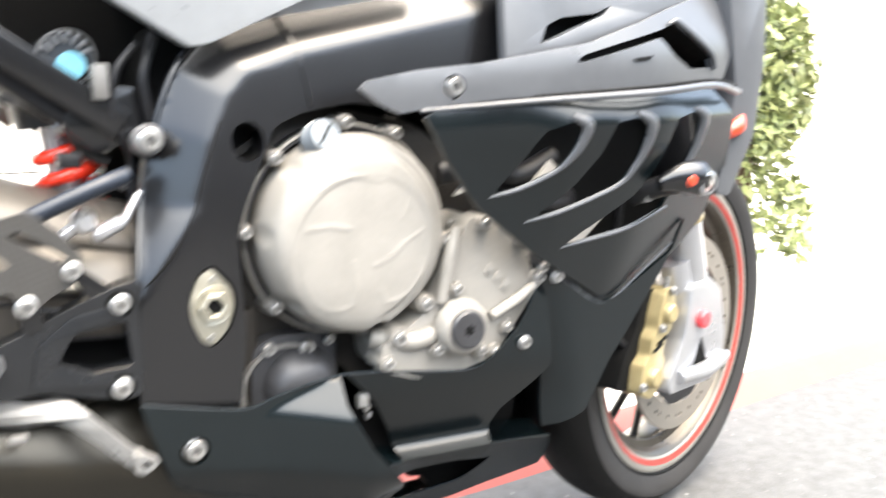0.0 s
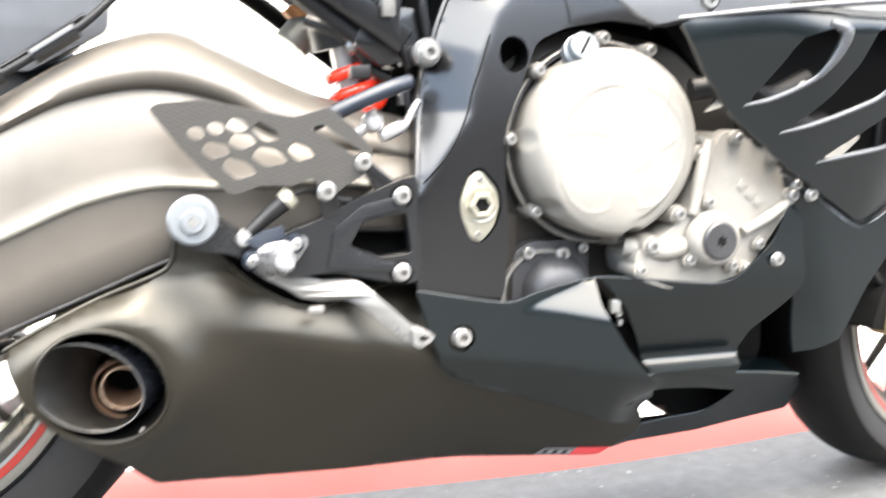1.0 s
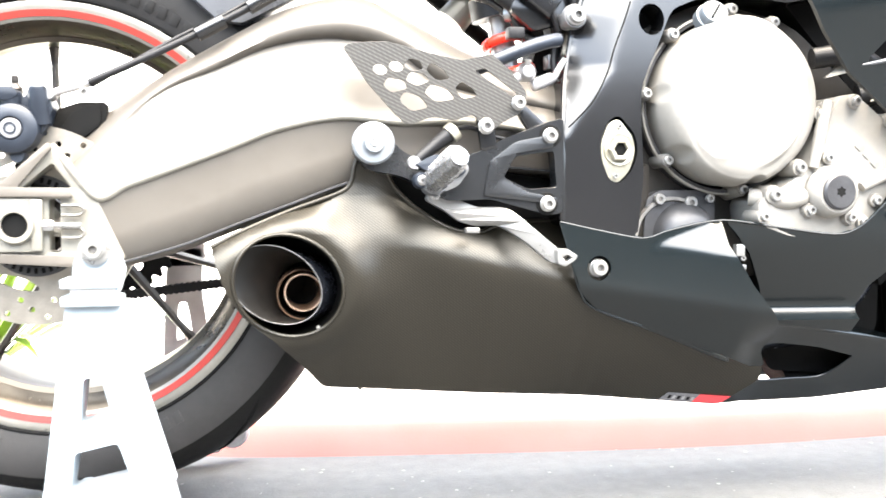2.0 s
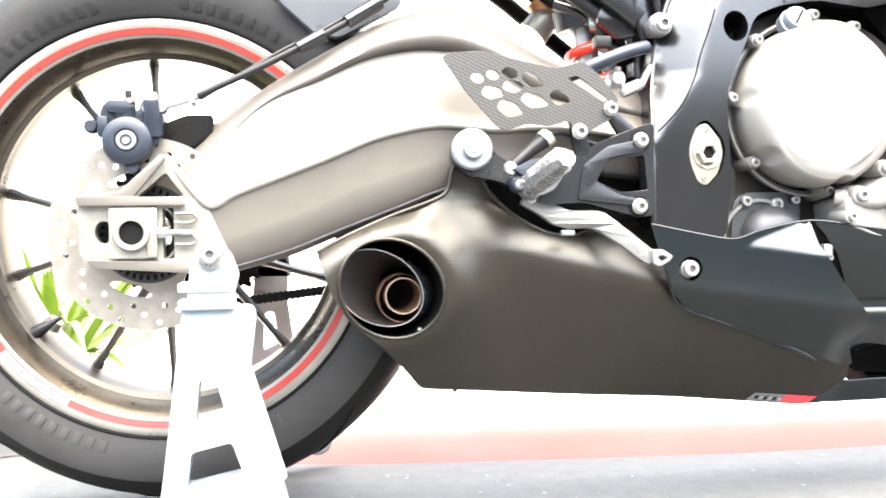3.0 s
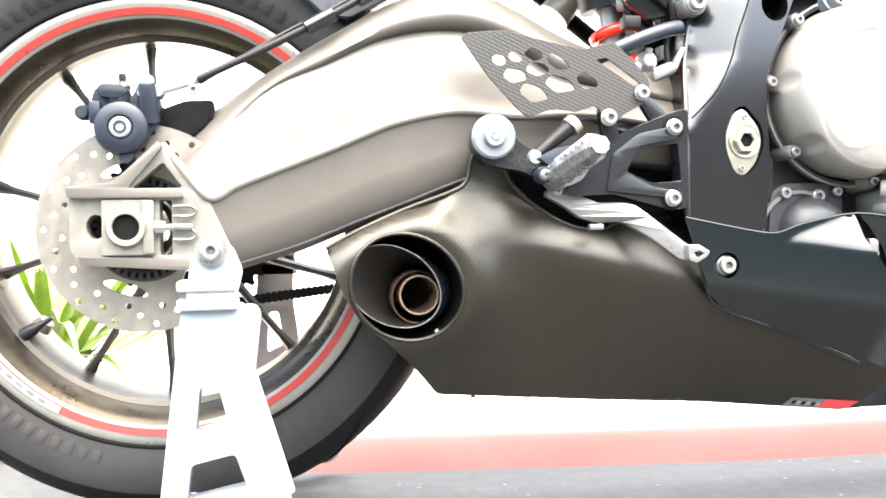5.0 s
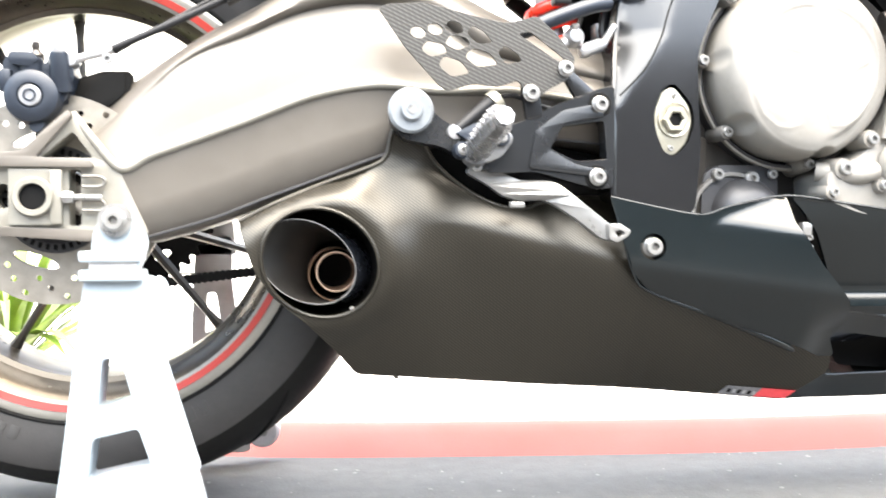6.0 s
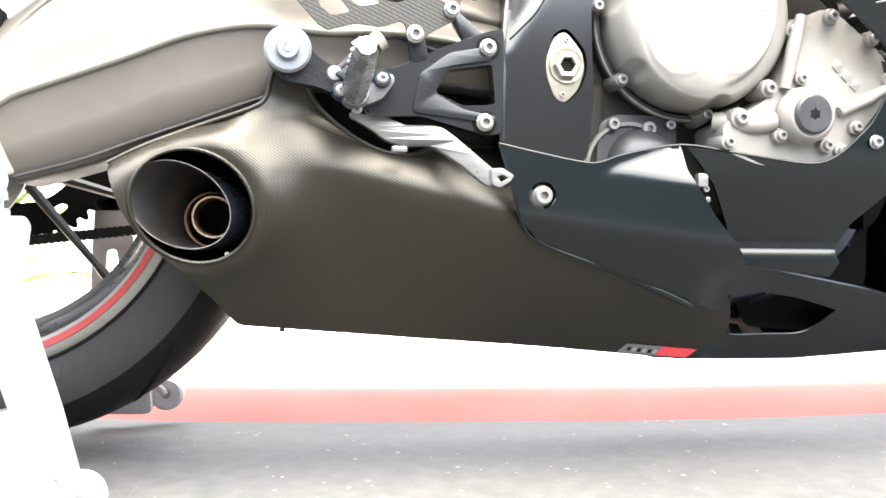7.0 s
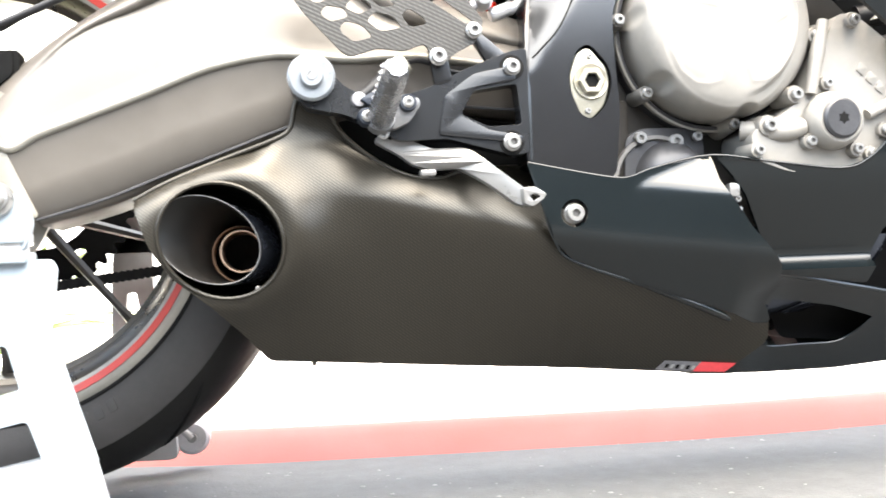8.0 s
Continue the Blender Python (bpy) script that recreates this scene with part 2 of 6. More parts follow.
def lathe(profile, at=(0, 0, 0), seg=48, closed=False, turn=None):
    """Turns a profile of (radius, y) about the y axis through at."""
    bm = bmesh.new()
    rings = []
    for r, y in profile:
        if r < 1e-6:
            rings.append([bm.verts.new((0, y, 0))] * seg)
        else:
            rings.append([bm.verts.new((r * math.cos(2 * math.pi * i / seg), y, r * math.sin(2 * math.pi * i / seg))) for i in range(seg)])
    pairs = list(zip(rings, rings[1:])) + ([(rings[-1], rings[0])] if closed else [])
    for p, q in pairs:
        for i in range(seg):
            j = (i + 1) % seg
            f = [p[i], p[j], q[j], q[i]]
            f = [v for k, v in enumerate(f) if v not in f[:k]]
            if len(f) > 2:
                bm.faces.new(f)
    m = Matrix.Translation(at) @ (turn or Matrix.Identity(4))
    bm.transform(m)
    return bm


def curve_points(pts, n=6):
    """A smooth line through the given points."""
    P = [Vector(p) for p in pts]
    P = [2 * P[0] - P[1], *P, 2 * P[-1] - P[-2]]
    out = []
    for a, b, c, d in zip(P, P[1:], P[2:], P[3:]):
        for i in range(n):
            t = i / n
            out.append(0.5 * (2 * b + (c - a) * t + (2 * a - 5 * b + 4 * c - d) * t * t + (3 * b - a - 3 * c + d) * t ** 3))
    return out + [P[-2]]


def tube(pts, radius, seg=12, n=6, squash=1.0, smooth_line=True):
    """A round bar along points; radius is one number or one for each given point."""
    line = curve_points(pts, n) if smooth_line else [Vector(p) for p in pts]
    k = len(pts) - 1
    bm = bmesh.new()
    rings = []
    up = Vector((0, 1, 0))
    for i, p in enumerate(line):
        d = (line[min(i + 1, len(line) - 1)] - line[max(i - 1, 0)]).normalized()
        s = d.cross(up)
        s = s.normalized() if s.length > 1e-4 else Vector((1, 0, 0))
        w = s.cross(d).normalized()
        f = i / (len(line) - 1) * k
        r = radius if not isinstance(radius, (list, tuple)) else radius[int(f)] + (radius[min(int(f) + 1, k)] - radius[int(f)]) * (f - int(f))
        rings.append([bm.verts.new(p + r * (math.cos(2 * math.pi * j / seg) * s + squash * math.sin(2 * math.pi * j / seg) * w)) for j in range(seg)])
    for a, b in zip(rings, rings[1:]):
        for j in range(seg):
            bm.faces.new((a[j], a[(j + 1) % seg], b[(j + 1) % seg], b[j]))
    bm.faces.new(rings[0])
    bm.faces.new(rings[-1])
    return bm


def block(x0, x1, y0, y1, z0, z1, bevel=0.0, seg=2):
    bm = bmesh.new()
    bmesh.ops.create_cube(bm, size=1.0)
    bm.transform(Matrix.Translation(((x0 + x1) / 2, (y0 + y1) / 2, (z0 + z1) / 2)) @ Matrix.Diagonal((x1 - x0, y1 - y0, z1 - z0, 1)))
    if bevel:
        bmesh.ops.bevel(bm, geom=bm.edges[:], offset=bevel, segments=seg, affect="EDGES", profile=0.5)
    return bm


def join(*bms):
    """Puts shapes that are one piece into one bmesh."""
    out = bms[0]
    for b in bms[1:]:
        me = bpy.data.meshes.new("join")
        b.to_mesh(me)
        b.free()
        out.from_mesh(me)
        bpy.data.meshes.remove(me)
    return out


def bolt_mesh(name, socket_sides, mat, washer=True):
    """A cap screw of head radius 1 facing -y, with a socket sunk into it."""
    prof = ([(1.2, 0.0), (1.2, -0.14), (1.12, -0.2)] if washer else [(1.0, 0.0)]) + [(1.0, -0.26), (1.0, -0.85), (0.88, -1.0), (0.58, -1.0)]
    bm = lathe(prof, seg=18)
    hexa = [bm.verts.new((0.46 * math.cos(2 * math.pi * i / 18), -1.0, 0.46 * math.sin(2 * math.pi * i / 18))) for i in range(18)]
    low = []
    for i in range(18):
        a = 2 * math.pi * i / 18
        r = 0.42 * math.cos(math.pi / socket_sides) / math.cos((a % (2 * math.pi / socket_sides)) - math.pi / socket_sides)
        low.append(bm.verts.new((r * math.cos(a), -0.55, r * math.sin(a))))
    bm.verts.ensure_lookup_table()
    outer = [v for v in bm.verts if abs(v.co.y + 1.0) < 1e-6 and abs(math.hypot(v.co.x, v.co.z) - 0.58) < 1e-4]
    outer.sort(key=lambda v: math.atan2(v.co.z, v.co.x) % (2 * math.pi))
    for i in range(18):
        j = (i + 1) % 18
        bm.faces.new((outer[i], outer[j], hexa[j], hexa[i]))
        bm.faces.new((hexa[i], hexa[j], low[j], low[i])).material_index = 1
    bm.faces.new(low).material_index = 1
    bmesh.ops.recalc_face_normals(bm, faces=bm.faces)
    for f in bm.faces:
        f.smooth = True
    for e in bm.edges:
        if len(e.link_faces) == 2 and e.calc_face_angle(0.0) > 0.6:
            e.smooth = False
    me = bpy.data.meshes.new(name)
    bm.to_mesh(me)
    bm.free()
    me.materials.append(mat)
    me.materials.append(M_ENGDARK)
    return me


BOLT = bolt_mesh("cap_screw", 6, M_STEEL)
BOLT_PLAIN = bolt_mesh("flange_screw", 6, M_STEEL, False)


def bolt(parent, x, y, z, r=0.008, mesh=None, name="bolt", tip=0.0, turn=0.0, deep=1.0):
    """A screw head at x, y, z, facing the right side of the machine."""
    m = Matrix.Translation((x, y, z)) @ pose(0, 0, 0, tip, 0, turn) @ Matrix.Diagonal((r * 0.9, r * 0.9 * deep, r * 0.9, 1))
    return share(name, mesh or BOLT, m, parent)


def soft(v, k=0.02):
    """Rises smoothly from 0 where v passes 0."""
    return 0.5 * (v + math.sqrt(v * v + k * k)) - k / 2


# ---------------------------------------------------------------- setting
def kerb_line(x):
    """The foot of the kerb: a slow bend behind the machine."""
    y = 0.29 - 0.19 * x + 0.083 * x * x if x < 1.7 else 0.207 + 0.075 * (x - 1.7)
    return y - 0.015 * math.exp(-((x - 1.0) / 0.35) ** 2) + 0.43 * max(0.0, 0.3 - x) ** 2


M_ASPHALT = material("worn_asphalt", (0.0560, 0.0572, 0.0585), 0.85, 0.0, 0.42, 38.0, 0.8, 220.0)
M_KERB = material("red_kerb_paint", (0.27, 0.062, 0.053), 0.75, 0.0, 0.10, 10.0, 0.15, 200.0)
M_CONC = material("pale_concrete", (0.62, 0.60, 0.57), 0.85, 0.0, 0.10, 5.0, 0.3, 200.0)
M_STUCCO = material("pale_stucco", (0.74, 0.72, 0.68), 0.9, 0.0, 0.06, 2.0, 0.4, 120.0)
M_SEAM = material("dark_joint", (0.03, 0.03, 0.03), 0.8)
M_LEAF = material("bush_leaf", (0.21, 0.235, 0.095), 0.5, 0.0, 0.55, 30.0)
M_BLADE = material("lime_strap_leaf", (0.165, 0.245, 0.035), 0.4, 0.0, 0.3, 20.0)
M_TWIG = material("brown_twig", (0.11, 0.065, 0.035), 0.8, 0.0, 0.3, 40.0)
M_CHIP = material("pale_stone_chip", (0.16, 0.16, 0.155), 0.7, 0.0, 0.2, 60.0)


def strip(ys, zs, x0, x1, n):
    """A ribbon of ground that follows the kerb line: offsets ys from it at heights zs."""
    bm = bmesh.new()
    rows = []
    for i in range(n + 1):
        x = x0 + (x1 - x0) * i / n
        rows.append([bm.verts.new((x, kerb_line(max(-0.6, min(5.0, x))) + y if abs(y) < 10 else y, z)) for y, z in zip(ys, zs)])
    for a, b in zip(rows, rows[1:]):
        for j in range(len(ys) - 1):
            bm.faces.new((a[j], b[j], b[j + 1], a[j + 1]))
    return bm


def strip_joint():
    """A narrow dark joint across the ground."""
    bm = bmesh.new()
    a, b = Vector((-1.6, 0.012, 0.0012)), Vector((-0.16, 0.472, 0.0012))
    side = Vector((-(b - a).y, (b - a).x, 0)).normalized() * 0.004
    lo = [bm.verts.new(p) for p in (a - side, b - side, b + side, a + side)]
    bm.faces.new(lo)
    return bm


ground = part("ground", strip((-60, -0.6, 0.0, 0.02, 60), (0, 0, 0, -0.004, -0.004), -60, 60, 240), M_ASPHALT)
tagged(ground, "worn grey asphalt parking ground with pale specks", "ground", kind="structure")
kerb = part("kerb", strip((-0.018, -0.004, 0.016, 0.034, 0.048, 0.058, 0.072, 0.074), (-0.0085, 0.0012, 0.0140, 0.0255, 0.0340, 0.0375, 0.0385, -0.01), -6, 9, 150), M_KERB)
tagged(kerb, "low red-painted concrete kerb with a sloped face", "kerb", kind="structure")
pavement = part("pavement", strip((0.062, 0.074, 60), (0.0376, 0.0402, 0.048), -60, 60, 1200), M_CONC)
tagged(pavement, "pale sunlit concrete pavement behind the kerb", "pavement", kind="structure")
wall = part("wall_back", block(-14, 16, 5.2, 5.45, 0.05, 3.4, 0.02), M_STUCCO)
tagged(wall, "pale stucco wall beyond the pavement", "wall", kind="structure")

# Unseen wall, added behind the camera so that side faces reflect dark.
M_FAR = material("dark_reflection_wall", (0.085, 0.085, 0.082), 0.9, 0.0, 0.2, 1.5, 0.3, 60.0)
unseen_wall = part("wall_front", block(-16, 18, -6.4, -6.1, -0.02, 2.6, 0.02), M_FAR)
tagged(unseen_wall, "unseen dark wall added to darken the motorcycle's reflections", "wall", kind="structure")
joint = part("expansion_joint", strip_joint(), M_SEAM)
tagged(joint, "dark narrow joint line across the asphalt", "joint", kind="structure")
rng = random.Random(4)


def chips():
    """Pale stone chips set flush in the asphalt."""
    bm = bmesh.new()
    for _ in range(900):
        x, y = rng.uniform(-0.6, 2.6), rng.uniform(-0.75, 0.19)
        s = rng.choice((0.0012, 0.0016, 0.002, 0.0032))
        a0 = rng.uniform(0, 6.28)
        vs = [bm.verts.new((x + s * rng.uniform(0.6, 1.3) * math.cos(a0 + k * 1.047), y + s * rng.uniform(0.6, 1.3) * math.sin(a0 + k * 1.047), 0.0004)) for k in range(6)]
        top = bm.verts.new((x, y, 0.0004 + s * 0.4))
        for k in range(6):
            bm.faces.new((vs[k], vs[(k + 1) % 6], top))
    return bm


tagged(part("stone_chips", chips(), M_CHIP), "tiny pale stone chips scattered on the asphalt", "gravel", kind="stuff")


def leaf_cloud(n, centre, size, leaf, rnd):
    """Many small folded leaves in an uneven clump."""
    bm = bmesh.new()
    lumps = [(Vector(centre) + Vector((rnd.uniform(-1, 1) * size[0], rnd.uniform(-1, 1) * size[1], rnd.uniform(-1, 1) * size[2])) * 0.75, rnd.uniform(0.25, 0.5)) for _ in range(26)]
    for _ in range(n):
        c, r = rnd.choice(lumps)
        d = Vector((rnd.gauss(0, 1), rnd.gauss(0, 1), rnd.gauss(0, 1))).normalized() * rnd.uniform(0.6, 1.0) ** 0.5
        p = c + Vector((d.x * size[0], d.y * size[1], d.z * size[2])) * r
        if p.z < 0.07:
            continue
        s = leaf * rnd.uniform(0.7, 1.4)
        m = Matrix.Translation(p) @ Euler((rnd.uniform(-1.2, 1.2), rnd.uniform(-1.2, 1.2), rnd.uniform(0, 6.28))).to_matrix().to_4x4()
        q = [m @ Vector(v) for v in ((-s, 0, 0), (0, -s * 0.45, -s * 0.15), (s, 0, 0), (0, s * 0.45, -s * 0.15))]
        v = [bm.verts.new(k) for k in q]
        bm.faces.new((v[0], v[1], v[2]))
        bm.faces.new((v[0], v[2], v[3]))
    return bm


def bush(at, size, n, seed):
    rnd = random.Random(seed)
    ob = thing("bush", "pale green leafy bush beside the pavement", "bush", (at[0], at[1], 0.06))
    part("crown", leaf_cloud(n, (0, 0, size[2] * 0.98), size, 0.024, rnd), M_LEAF, ob)
    for k in range(7):
        a = rnd.uniform(0, 6.28)
        r = rnd.uniform(0.2, 0.55)
        tip = (math.cos(a) * size[0] * r, math.sin(a) * size[1] * r, size[2] * rnd.uniform(0.9, 1.6))
        part("stem", tube([(0.02 * math.cos(a), 0.02 * math.sin(a), -0.02), (tip[0] * 0.4, tip[1] * 0.4, tip[2] * 0.5), tip], [0.014, 0.009, 0.004], 6, 3), M_TWIG, ob)
    return ob


bush((2.66, 0.95, 0), (0.15, 0.22, 0.44), 4200, 3)


def strap_plant(at, n, length, seed):
    """A tuft of long arching leaves."""
    rnd = random.Random(seed)
    ob = thing("strap_leaf_plant", "bright lime green plant with long arching strap leaves", "plant", (at[0], at[1], 0.06))
    for _ in range(n):
        a, l, w = rnd.uniform(0, 6.28), length * rnd.uniform(0.6, 1.15), rnd.uniform(0.009, 0.017)
        lean = rnd.uniform(0.25, 1.0)
        bm = bmesh.new()
        side = Vector((-math.sin(a), math.cos(a), 0))
        rows = []
        for i in range(8):
            t = i / 7
            p = Vector((math.cos(a) * l * lean * t, math.sin(a) * l * lean * t, l * (t * 0.95 - 0.75 * lean * t * t)))
            ww = w * (1 - t ** 2.5) + 0.0006
            rows.append([bm.verts.new(p - side * ww), bm.verts.new(p - Vector((0, 0, ww * 0.4))), bm.verts.new(p + side * ww)])
        for p, q in zip(rows, rows[1:]):
            for j in range(2):
                bm.faces.new((p[j], p[j + 1], q[j + 1], q[j]))
        part("leaf", bm, M_BLADE, ob)
    return ob


strap_plant((-0.27, 0.62, 0), 90, 0.52, 5)


# ---------------------------------------------------------------- motorcycle
bike = thing("motorcycle", "dark grey sport motorcycle with carbon exhaust cover on a stand", "motorcycle")


def spoke_mesh(r0, r1, w0, w1, depth, bow):
    """One wheel spoke along +x with a raised middle rib."""
    bm = bmesh.new()
    rows = []
    for i in range(7):
        t = i / 6
        x, w = r0 + (r1 - r0) * t, w0 + (w1 - w0) * t + 0.004 * max(0, t - 0.85) * 6
        y = -bow * (1 - t)
        rows.append([bm.verts.new((x, y + d, z)) for d, z in ((0.0, -w), (-depth, -w * 0.45), (-depth, w * 0.45), (0.0, w), (depth * 0.6, w * 0.6), (depth * 0.6, -w * 0.6))])
    for a, b in zip(rows, rows[1:]):
        for j in range(6):
            bm.faces.new((a[j], a[(j + 1) % 6], b[(j + 1) % 6], b[j]))
    bm.faces.new(rows[0])
    bm.faces.new(rows[-1])
    bmesh.ops.recalc_face_normals(bm, faces=bm.faces)
    return bm


def wheel(name, at, half, rim_half, R, rs, pairs, gap, first, turn, label, lean=0.0):
    """A spoked road wheel: tyre, rim with taped lips, spokes, hub, valve. rs: the tape's middle radius."""
    w = new(name)
    w.parent = bike
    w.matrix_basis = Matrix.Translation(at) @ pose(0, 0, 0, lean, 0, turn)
    tagged(w, label)
    bead = rs + 0.0125
    prof = []
    n = 15
    for i in range(n):
        a = math.pi * (i / (n - 1))
        prof.append((R - (R - bead) * 0.62 + (R - bead) * 0.62 * math.sin(a) ** 0.8, -half * math.cos(a)))
    rub = [(bead - 0.006, -rim_half + 0.004), (bead + 0.004, -rim_half - 0.003), (bead + 0.018, -half * 0.94), (bead + 0.030, -half * 0.995), (prof[1][0], -half * 0.985), (prof[1][0] + 0.003, prof[1][1])]
    part("sidewall", lathe(rub, seg=96), M_SIDEWALL, w, "dusty grey tyre sidewall")
    part("sidewall", lathe([(r, -y) for r, y in rub], seg=96), M_SIDEWALL, w, "dusty grey tyre sidewall")
    part("tread", lathe([(prof[1][0] + 0.003, prof[1][1])] + prof[2:-2] + [(prof[-2][0] + 0.003, prof[-2][1])], seg=96), M_RUBBER, w, "dark tyre tread")
    part("bead_line", lathe([(bead + 0.0015, -rim_half - 0.0022), (bead + 0.0035, -rim_half - 0.0046), (bead + 0.0055, -rim_half - 0.0046)], seg=96), M_VOID, w, "dark line at the tyre bead")
    lip = [(rs + 0.0138, -rim_half + 0.004), (rs + 0.0140, -rim_half - 0.0015), (rs + 0.010, -rim_half - 0.0032), (rs + 0.006, -rim_half - 0.0028), (rs - 0.0060, -rim_half + 0.0008), (rs - 0.0085, -rim_half + 0.003)]
    part("rim_lip", lathe(lip, seg=96), M_LIP, w, "pale metal rim lip")
    part("rim_lip", lathe([(r, -y) for r, y in lip], seg=96), M_LIP, w, "pale metal rim lip")
    for s in (1, -1):
        part("rim_tape", lathe([(rs + 0.0034, s * (-rim_half - 0.0026)), (rs + 0.0030, s * (-rim_half - 0.0031)), (rs - 0.0044, s * (-rim_half - 0.0006)), (rs - 0.0048, s * (-rim_half + 0.0006))], seg=96), M_RED, w, "red reflective tape on the rim")
    barrel = [(rs - 0.0085, -rim_half + 0.003), (rs - 0.013, -rim_half + 0.010), (rs - 0.018, -rim_half + 0.022), (rs - 0.024, -rim_half * 0.45), (rs - 0.027, -0.012), (rs - 0.027, 0.012), (rs - 0.024, rim_half * 0.45), (rs - 0.018, rim_half - 0.022), (rs - 0.013, rim_half - 0.010), (rs - 0.0085, rim_half - 0.003)]
    part("rim_ridge", lathe([(rs - 0.020, -rim_half * 0.62), (rs - 0.030, -rim_half * 0.56), (rs - 0.031, -rim_half * 0.46), (rs - 0.024, -rim_half * 0.40)], seg=96), M_RIM, w, "rim ridge")
    inner = [(r - 0.004, y * 0.94) for r, y in reversed(barrel)]
    part("rim_barrel", lathe(barrel + inner, seg=96, closed=True), M_RIM, w, "dark bronze rim barrel")
    part("hub", lathe([(0.02, -0.07), (0.035, -0.07), (0.042, -0.05), (0.058, -0.03), (0.062, 0.0), (0.058, 0.03), (0.042, 0.06), (0.02, 0.07)], seg=48, closed=True), M_RIM, w)
    start, end = 5.5, gap
    p0 = [(0.056 * math.cos(radians(k * start)), 0.056 * math.sin(radians(k * start))) for k in (-1, 1)]
    p1 = [((rs - 0.026) * math.cos(radians(k * end)), (rs - 0.026) * math.sin(radians(k * end))) for k in (-1, 1)]
    spoke = None
    for i in range(pairs):
        for a, b in zip(p0, p1):
            tilt = math.degrees(math.atan2(b[1] - a[1], b[0] - a[0]))
            m = pose(0, 0, 0, 0, -(first + i * 360 / pairs), 0) @ Matrix.Translation((a[0], 0, a[1])) @ pose(0, 0, 0, 0, -tilt, 0)
            if spoke is None:
                spoke = part("spoke", spoke_mesh(0.0, math.hypot(b[0] - a[0], b[1] - a[1]), 0.0070, 0.0042, 0.007, 0.012), M_SPOKE, w)
                spoke.matrix_basis = m
            else:
                share("spoke", spoke.data, m, w)
    return w


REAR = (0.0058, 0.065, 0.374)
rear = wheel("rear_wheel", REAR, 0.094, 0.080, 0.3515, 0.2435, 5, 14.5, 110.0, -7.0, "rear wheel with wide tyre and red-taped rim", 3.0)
part("hub_sleeve", lathe([(0.030, -0.150), (0.036, -0.148), (0.040, -0.06), (0.030, -0.055)], seg=32), M_CAN, rear)
# sipes moulded into the tread
def tread_r(y):
    a = math.acos(max(-1.0, min(1.0, -y / 0.094)))
    return 0.3515 - 0.1005 * 0.62 + 0.1005 * 0.62 * math.sin(a) ** 0.8


for k in range(9):
    for side in (-1, 1):
        pts = []
        for i in range(9):
            t = i / 8
            y = -0.0835 + 0.034 * t + 0.026 * t ** 3
            a = radians(-43.2 + k * 40 + (0 if side < 0 else 20) - 16.7 * t)
            pts.append((tread_r(y) * math.cos(a), -side * y, tread_r(y) * math.sin(a)))
        part("tread_groove", tube(pts, [0.0012, 0.0022, 0.0026, 0.0026, 0.0026, 0.0026, 0.0026, 0.0022, 0.0010], 6, 2), M_VOID, rear)
# unreadable moulding on the sidewall
for a_deg, rad, n in ((128, 0.277, 8), (82, 0.277, 9), (254, 0.277, 9), (300, 0.277, 5)):
    for k in range(n):
        a = radians(a_deg - k * 3.4)
        m = pose(0, 0, 0, 0, -math.degrees(a), 0) @ Matrix.Translation((rad, -0.0903, 0)) @ pose(0, 0, 0, 0, 0, -22)
        bm = block(-0.0075, 0.0075, -0.0003, 0.0006, -0.0050, 0.0050, 0.0002)
        bm.transform(m)
        part("moulded_mark", bm, M_MARK, rear)

def tape_arc(a0, a1, r0, r1, y):
    bm = bmesh.new()
    n = max(2, int((a1 - a0) / 1.5))
    rows = [[bm.verts.new((r * math.cos(radians(a0 + (a1 - a0) * i / n)), y, r * math.sin(radians(a0 + (a1 - a0) * i / n)))) for r in (r0, r1)] for i in range(n + 1)]
    for p, q in zip(rows, rows[1:]):
        bm.faces.new((p[0], p[1], q[1], q[0]))
    return bm


part("white_tape", tape_arc(217, 241, 0.2385, 0.2475, -0.0842), M_WHITE, rear, "white lettered stretch of the rim tape")
for k in range(5):
    part("tape_mark", tape_arc(220 + 3.6 * k, 222.2 + 3.6 * k, 0.2408, 0.2448, -0.0848), M_TAGG, rear)
part("valve_base", tube([(-0.152, -0.015, -0.118), (-0.160, -0.014, -0.126)], [0.010, 0.013], 14, 1), M_DROP, rear)
FRONT = (1.408, 0.030, 0.289)
front = wheel("front_wheel", FRONT, 0.060, 0.050, 0.288, 0.2140, 5, 14.5, 100.0, 16.0, "front wheel turned slightly, with red-taped rim")

# rear brake
disc_holes = []
for k in range(30):
    for rr, off in ((0.102, 0.0), (0.084, 0.5)) if k % 2 else ((0.093, 0.2),):
        a = 2 * math.pi * (k + off) / 30
        disc_holes.append(ring2(rr * math.cos(a), rr * math.sin(a), 0.0034, n=8))
disc = part("rear_brake_disc", sheet(ring2(0, 0, 0.110, n=72), -0.0025, 0.005, [ring2(0, 0, 0.056, n=48)] + [ring2(0.0665 * math.cos(radians(36 + 72 * k)), 0.0665 * math.sin(radians(36 + 72 * k)), 0.0065, 0.024, 20, 36 + 72 * k) for k in range(5)] + disc_holes), M_DISC, bike, "drilled steel brake disc", angle=30)
disc.location = (-0.008, -0.098, 0.366)
disc.rotation_euler = (0, 0, radians(-3))
part("disc_carrier", lathe([(0.057, -0.001), (0.056, -0.004), (0.046, -0.004), (0.036, 0.004), (0.036, 0.012), (0.057, 0.006)], seg=48, closed=True), M_PUMP, disc)
